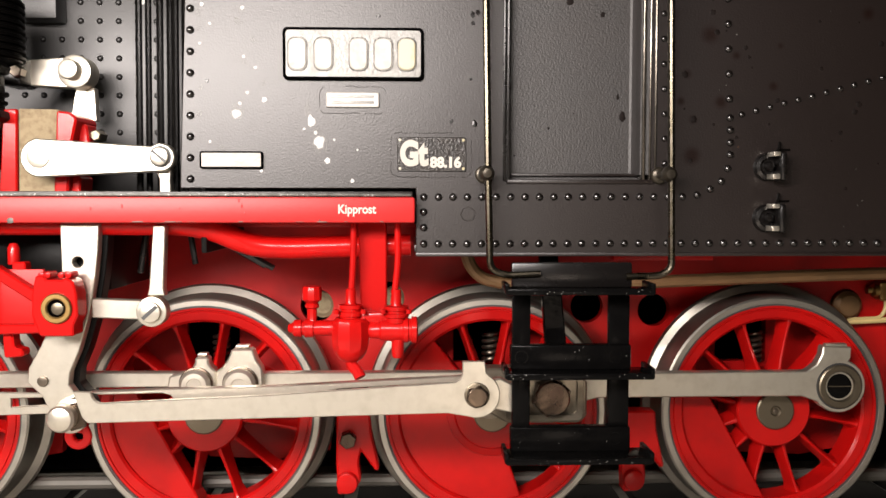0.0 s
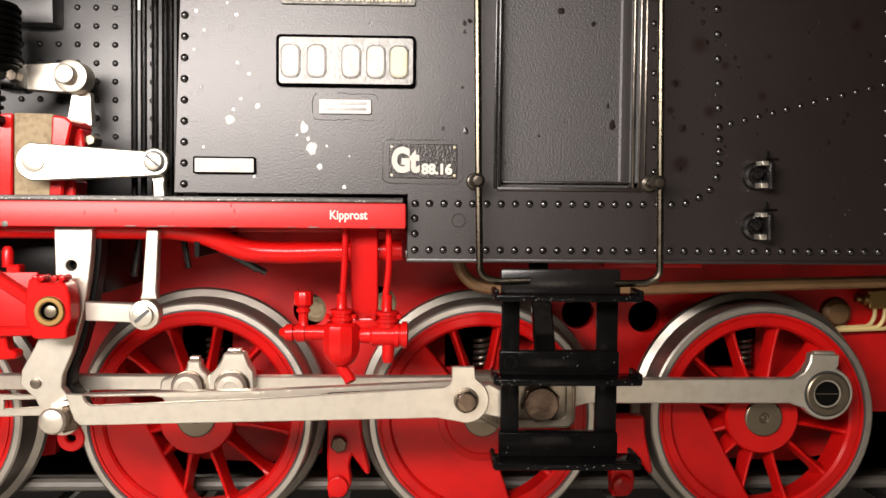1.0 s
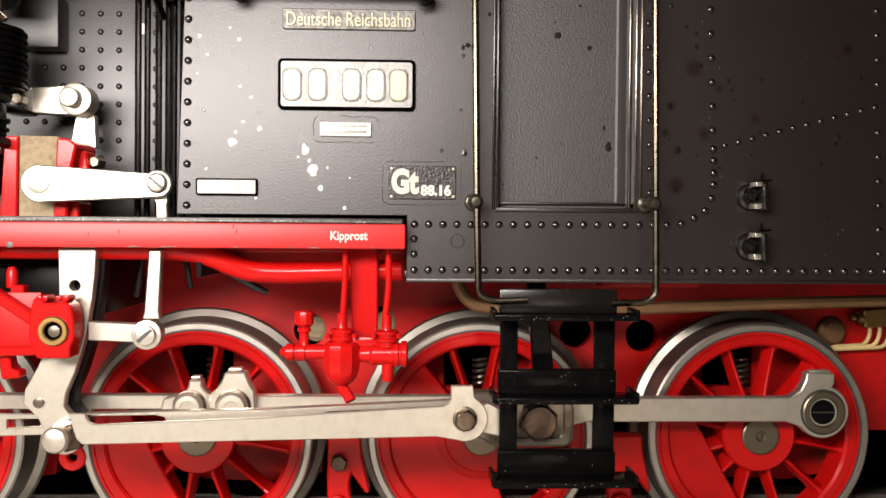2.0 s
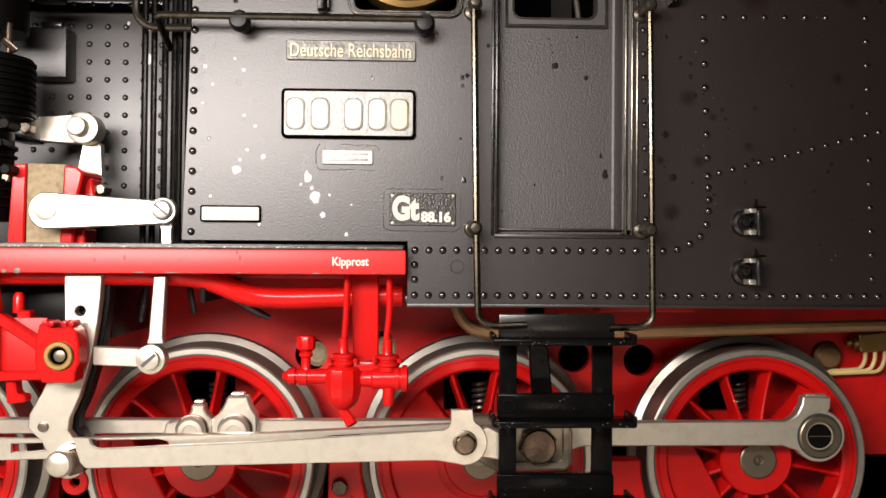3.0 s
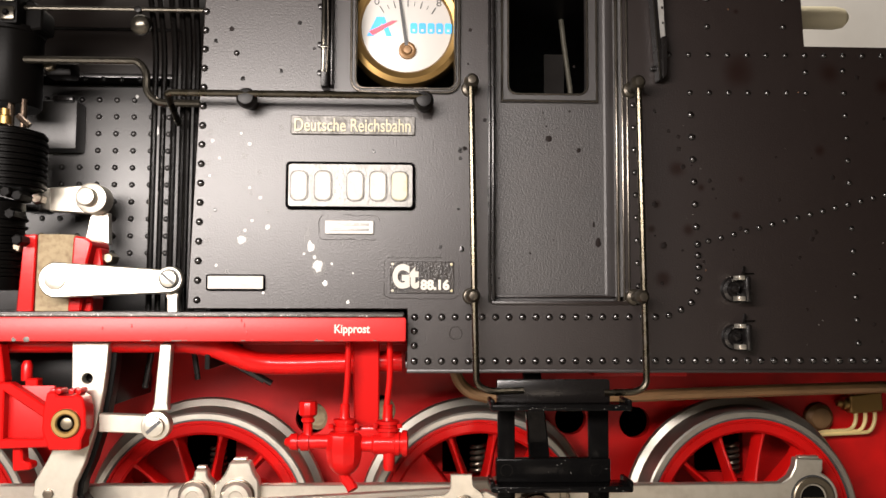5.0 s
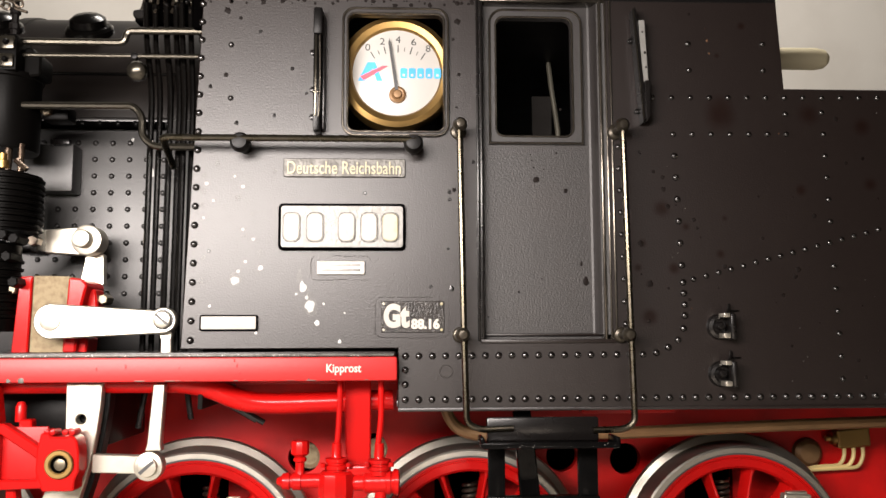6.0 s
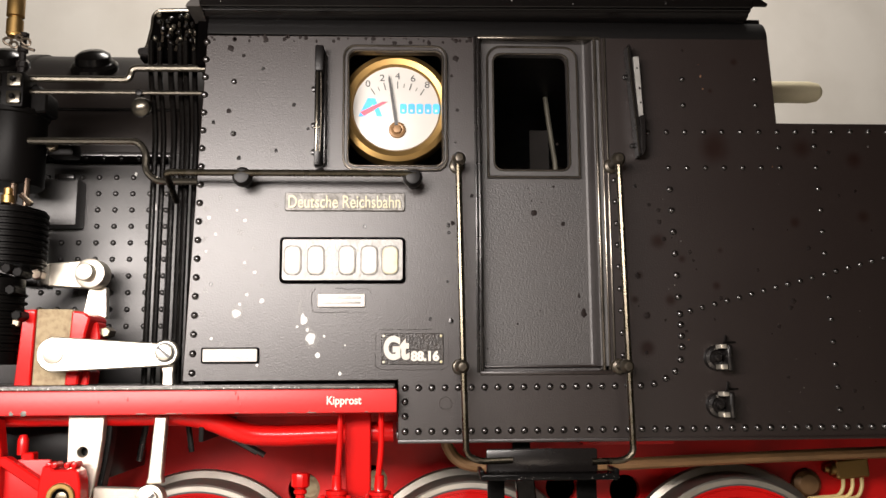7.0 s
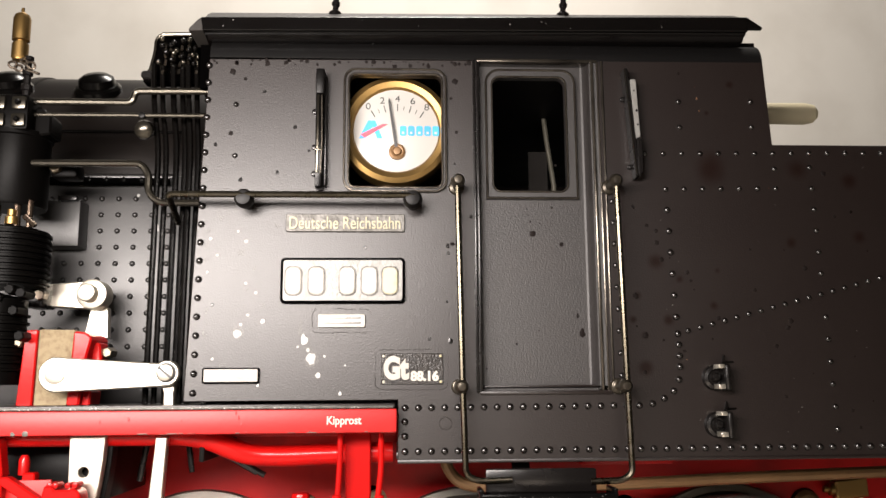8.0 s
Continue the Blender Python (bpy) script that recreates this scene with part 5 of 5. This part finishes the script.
    part("fork_pin", lathe([(1.9, 0), (1.9, 2.4), (1.6, 2.9), (0.9, 3.2), (0, 3.2)], (-49.4, -1.4, 23.6), seg=24), STEEL, e)
    part("return_crank", prism([(8.6, 28.0), (11.0, 28.6), (13.4, 27.4), (13.4, 23.6), (10, 24.2)], -2.6, -0.6, 0.2), STEEL, loco, "steel return crank")


def link():
    pts = [(-50.2, 50.2), (-44.9, 50.2), (-45.1, 46.5), (-45.5, 43.1), (-46.2, 39.0), (-47.0, 35.8), (-48.0, 32.4), (-49.3, 29.4), (-49.5, 27.6), (-48.0, 25.6), (-47.2, 23.6), (-48.4, 21.6), (-50.6, 21.6), (-51.8, 23.2), (-53.2, 26.0), (-55.2, 28.0), (-55.0, 30.0),
           (-53.2, 33.2), (-51.8, 36.4), (-50.7, 39.6), (-50.1, 43.1)]
    l = part("expansion_link", plate([pts, ring_pts(-47.9, 44.9, 0.75, 20)], -0.4, 1.2, 0.12), STEEL, loco, "curved bright steel expansion link")
    # Black plate offset to the right paints the link's thickness in shadow.
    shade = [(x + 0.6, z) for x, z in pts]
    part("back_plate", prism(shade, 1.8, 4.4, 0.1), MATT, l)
    part("crosshead_fork", plate([[(-66, 26.4), (-53.0, 26.1), (-51.6, 23.2), (-66, 22.8)], [(-58.3, 25.4), (-53.4, 25.5), (-53.1, 24.4), (-58.3, 24.1)]], 1.2, 1.7, 0.1), STEEL, loco, "bright steel forked rod end")
    part("pin", disc(-53.0, 28.2, 0.75, -0.8, 0, 0.1, 16), DARK_STEEL, l)
    box = part("link_bearing", prism([(-51.8, 43.4), (-50.6, 43.4), (-50.4, 42.8), (-48.2, 42.8), (-48.0, 43.2), (-46.8, 42.6), (-46.4, 40.8), (-46.3, 38.0), (-46.9, 36.6), (-46.9, 35.2), (-51.4, 35.2), (-51.8, 36.6), (-52.4, 38), (-52.3, 41)], -5, -1.4, 0.3), RED, loco, "red link bearing with a brass bush")
    part("bush", lathe([(2.05, 0), (2.05, 0.45), (1.9, 0.6), (1.4, 0.6), (1.22, 0.45), (1.22, 0)], (-49.0, -4.9, 39.0), seg=32, ring=True), BRASS, box)
    part("bush_gap", disc(-49.0, 39.0, 1.24, -5.06, -4.6, 0.02, 28), DEAD_BLACK, box)
    part("pin", disc(-48.9, 38.95, 0.9, -5.3, -4.9, 0.3, 18), AXLE, box)
    for x in (-51.2, -50.4, -48.6, -47.6):
        part("stud", disc(x, 43.4, 0.45, -4.6, -2, 0.15, 10), RED, box)
    part("arm", plate([[(-66, 44.6), (-57.6, 44.6), (-52.0, 40.9), (-51.9, 35.4), (-66, 35.0)], [(-58.4, 43.3), (-52.8, 39.6), (-52.8, 36.6), (-58.4, 36.6)]], -3.6, -1.8, 0.2), RED, box)
    part("arm_web", block(-60, -52, -1.9, -1.2, 35.6, 44, 0.1), RED_DARK, box)
    part("arm_stay", prism([(-66, 50), (-59.6, 50), (-58.8, 44.5), (-66, 44.5)], -2.6, 0, 0.2), RED, box)
    part("oil_nipple", lathe([(0.8, 0), (0.8, 2.2), (0.5, 2.9), (0, 3.0)], (-56.8, 0, 44.6), (0, 0, 1), 14), RED, box)
    part("step_lug", prism([(-56.4, 45.0), (-54.6, 45.0), (-54.5, 42.6), (-56.4, 43.6)], -1.6, 0.4, 0.2), RED, box)
    part("lower_lug", prism([(-57.6, 35.4), (-56.2, 35.4), (-56.0, 33.2), (-54.8, 33.0), (-54.8, 32.0), (-57.4, 31.8)], -2.4, 0, 0.25), RED, box)
    # radius rod and drop link
    part("radius_rod", prism([(-46, 39.8), (-38.6, 39.5), (-38.6, 36.8), (-46, 37.1)], -0.6, 1.0, 0.15), STEEL, loco, "short bright steel radius rod")
    dl = part("drop_link", prism([(-37.3, 50), (-35.6, 50), (-36.0, 41.2), (-35.8, 40.2), (-38.3, 40.2), (-38.0, 41.2)], -0.9, 0.8, 0.15), STEEL, loco, "upright steel drop link with a slotted screw")
    part("eye", disc(-37.6, 38.0, 2.15, -1.4, 0.6, 0.3), STEEL, dl)
    sc = part("screw", disc(-37.6, 38.0, 1.45, -2.2, -1.0, 0.25), STEEL, dl)
    bm = block(-1.3, 1.3, -2.28, -2.0, -0.25, 0.25, 0)
    bm.transform(Matrix.Translation((-37.6, 0, 38.0)) @ Matrix.Rotation(radians(-42), 4, "Y"))
    part("slot", bm, INK, sc)


def steps():
    s = part("cab_step", block(12.3, 28.9, -5.0, -3.6, 41.6, 45.0, 0.25), BLACK_GLOSS, loco, "black cab steps with three upturned treads")
    for z, y, h in ((41.4, -9.0, 0), (30.1, -9.2, 3.6), (18.7, -9.4, 3.6)):
        t = part("tread", block(11.2, 31.0, y, -3.6, z - 0.35, z + 0.25, 0.15), PLASTIC, s)
        for x in (11.0, 30.5):
            part("lip", block(x, x + 0.6, y, -3.8, z - 0.3, z + 1.1, 0.15), PLASTIC, t)
        part("front_edge", block(11.2, 31.0, y - 0.15, y + 0.5, z - 0.45, z + 0.45, 0.2), PLASTIC, t)
        if h:
            part("riser", block(12.2, 28.8, -5.4, -3.4, z + 0.2, z + h, 0.25), PLASTIC, s)
            for x in (13.6, 26.6):
                part("moulded_ring", plate([ring_pts(x, z + h * 0.55, 0.95, 20), ring_pts(x, z + h * 0.55, 0.8, 20)], -5.46, -5.2, 0.03), PLASTIC, s)
    # Specks on the steps: dust, with small glints painted in among it.
    rng = random.Random(23)
    for z, y in ((41.4, -9.15), (30.1, -9.35), (18.7, -9.55)):
        for k in range(14):
            part("dust_speck", blob(rng.uniform(11.6, 30.6), z + rng.uniform(-0.25, 0.3), rng.uniform(0.035, 0.08), y, rng.uniform(-0.3, 0.6), rng.randrange(999)), SPECK, s)
    for k in range(14):
        part("dust_speck", blob(rng.uniform(12.8, 28.2), rng.choice((30.1, 18.7)) + rng.uniform(0.6, 3.4), rng.uniform(0.03, 0.07), -5.4, rng.uniform(-0.3, 1.0), rng.randrange(999)), SPECK, s)
    for x0, x1 in ((12.5, 15.0), (25.9, 28.8)):
        part("post", block(x0, x1, -4.4, -3.0, 18.4, 42, 0.25), PLASTIC, s)
    part("stay", prism([(17.2, 45.6), (20.0, 45.6), (21.6, 30), (18.4, 30)], 3, 4.4, 0.2), PLASTIC, s)


def injector():
    bm = lathe([(1.0, -0.3), (1.7, 0.15), (2.35, 1.0), (2.65, 2.0), (2.75, 3.0), (2.75, 4.9), (2.6, 5.6), (2.2, 6.0), (0, 6.0)], (-10.1, 1, 30.8), (0, 0, 1), 10, turn=math.pi / 10)
    bevel_sharp(bm, 0.5, 3, 30)
    body = part("injector", bm, RED, loco, "red-painted injector with valves and feed pipes")
    part("flange", lathe([(1.5, 0), (1.5, 0.3), (1.75, 0.4), (1.75, 0.95), (1.5, 1.05), (1.5, 1.35), (1.7, 1.45), (1.7, 1.95), (0.85, 2.05), (0.75, 2.3), (0.72, 4.2), (0.5, 4.3), (0, 4.3)], (-10.1, 1, 36.7), (0, 0, 1), 22), RED, body)
    part("spout", tube([(-10.1, 1, 31.4), (-10.0, 1, 29.9), (-9.2, 0.6, 29.2), (-8.7, 0.2, 28.3)], 0.85, smooth=0.8), RED, body)
    part("inlet", lathe([(0, -0.7), (0.5, -0.6), (0.8, 0.0), (1.2, 0.3), (1.3, 1.3), (1.05, 1.4), (1.05, 1.7), (1.35, 1.8), (1.35, 3.0), (1.1, 3.1), (1.1, 9)], (-18.4, 1, 35.3), (1, 0, 0), 18), RED, body)
    part("valve_stem", lathe([(1.0, 0), (0.7, 0.6), (0.7, 2.2), (1.0, 2.4), (1.0, 2.8), (0.8, 3.0), (1.15, 3.3), (1.4, 3.5), (1.4, 5.1), (1.25, 5.4), (0.7, 5.45), (0, 5.3)], (-15.6, 1, 35.9), (0, 0, 1), 10), RED, body)
    part("bridge", block(-9, -2, 0.4, 2.4, 36.0, 37.6, 0.4), RED, body)
    p = part("outlet", lathe([(1.0, 0), (1.2, 0.3), (1.3, 1.6), (1.6, 1.9), (1.6, 5.0), (1.85, 5.1), (1.85, 5.7), (1.65, 5.8), (1.65, 6.1), (1.95, 6.2), (1.95, 6.9), (1.5, 7.1), (0, 7.1)], (-7.6, 1, 35.0), (1, 0, 0), 20), RED, body)
    part("nipple", lathe([(0.9, 0), (0.9, 2.2), (0.7, 2.8), (0, 2.8)], (-3.4, 1, 33.8), (0, 0, -1), 14), RED, p)
    part("cap", lathe([(1.5, -0.5), (1.5, 0.2), (1.8, 0.3), (1.8, 0.8), (1.5, 0.9), (1.5, 1.2), (1.75, 1.3), (1.75, 1.8), (0.85, 1.9), (0.75, 2.2), (0.72, 4.2), (0, 4.3)], (-3.6, 1, 36.6), (0, 0, 1), 20), RED, p)
    for x in (-12.0, -8.2, -5.4, -1.8):
        part("flange_bolt", lathe([(0.4, 0), (0.4, 0.6), (0, 0.7)], (x, -0.4, 37.5), (0, 0, 1), 8), RED, body)
    part("feed_pipe", tube([(-9.6, 1, 50.6), (-9.7, 1, 45), (-10.1, 1, 39)], 0.48, smooth=2), RED, body)
    part("feed_pipe", tube([(-3.4, 1, 50.6), (-3.3, 1, 45), (-4.0, 1, 38.8)], 0.48, smooth=2), RED, body)
    part("support_post", prism([(-9.1, 50.6), (-5.0, 50.6), (-5.0, 36.5), (-8.8, 36.5)], 3, 5.5, 0.2), RED, body)


def pipes_below():
    part("copper_pipe", tube([(7.0, 12, 47.0), (7.4, 12, 43.8), (9.4, 12, 41.4), (13, 12, 40.6), (18, 12, 40.5), (34, 12, 40.7), (60, 12, 41.7), (86, 12, 42.4), (110, 12, 41.0)], 1.0, smooth=5), COPPER, loco, "dull copper pipe below the bunker")
    c = part("wire_connector", prism([(81.0, 39.4), (87.2, 40.0), (87.4, 36.4), (81.2, 36.0)], 26, 28.6, 0.3), BRASS, loco, "small brass wire connector with pale wires")
    part("nipple", lathe([(1.2, 0), (1.2, 0.8), (0.7, 1.2), (0.6, 1.9), (0, 2)], (81.1, 27.3, 37.8), (-1, 0, 0), 14), BRASS, c)
    for i, x in enumerate((82.6, 84.4, 86.2)):
        part("wire", tube([(x, 27, 36.4), (x, 27, 34.4), (x - 1.0, 27, 32.9 - 0.2 * i), (76, 27, 32.6 - 0.25 * i), (74.5, 28, 31.6)], 0.36, smooth=1.6), CREAM_WIRE, c)
    for x, z in ((-16.9, 35.2), (-4.4, 36.2)):
        part("hole_plug", lathe([(2.3, 0), (2.2, 1.6), (1.4, 2.2), (0, 2.3)], (x, 31.2, z), seg=24), CORK, loco)
    part("hole_plug", lathe([(2.7, 0), (2.6, 1.2), (1.8, 2.0), (0, 2.3)], (76.3, 29.4, 35.0), seg=24), COPPER, loco)


boiler()
pipe_bundle()
air_pump()
reversing_gear()
running_board()
wheels()
main_frame()
hangers()
rods()
link()
steps()
injector()
pipes_below()
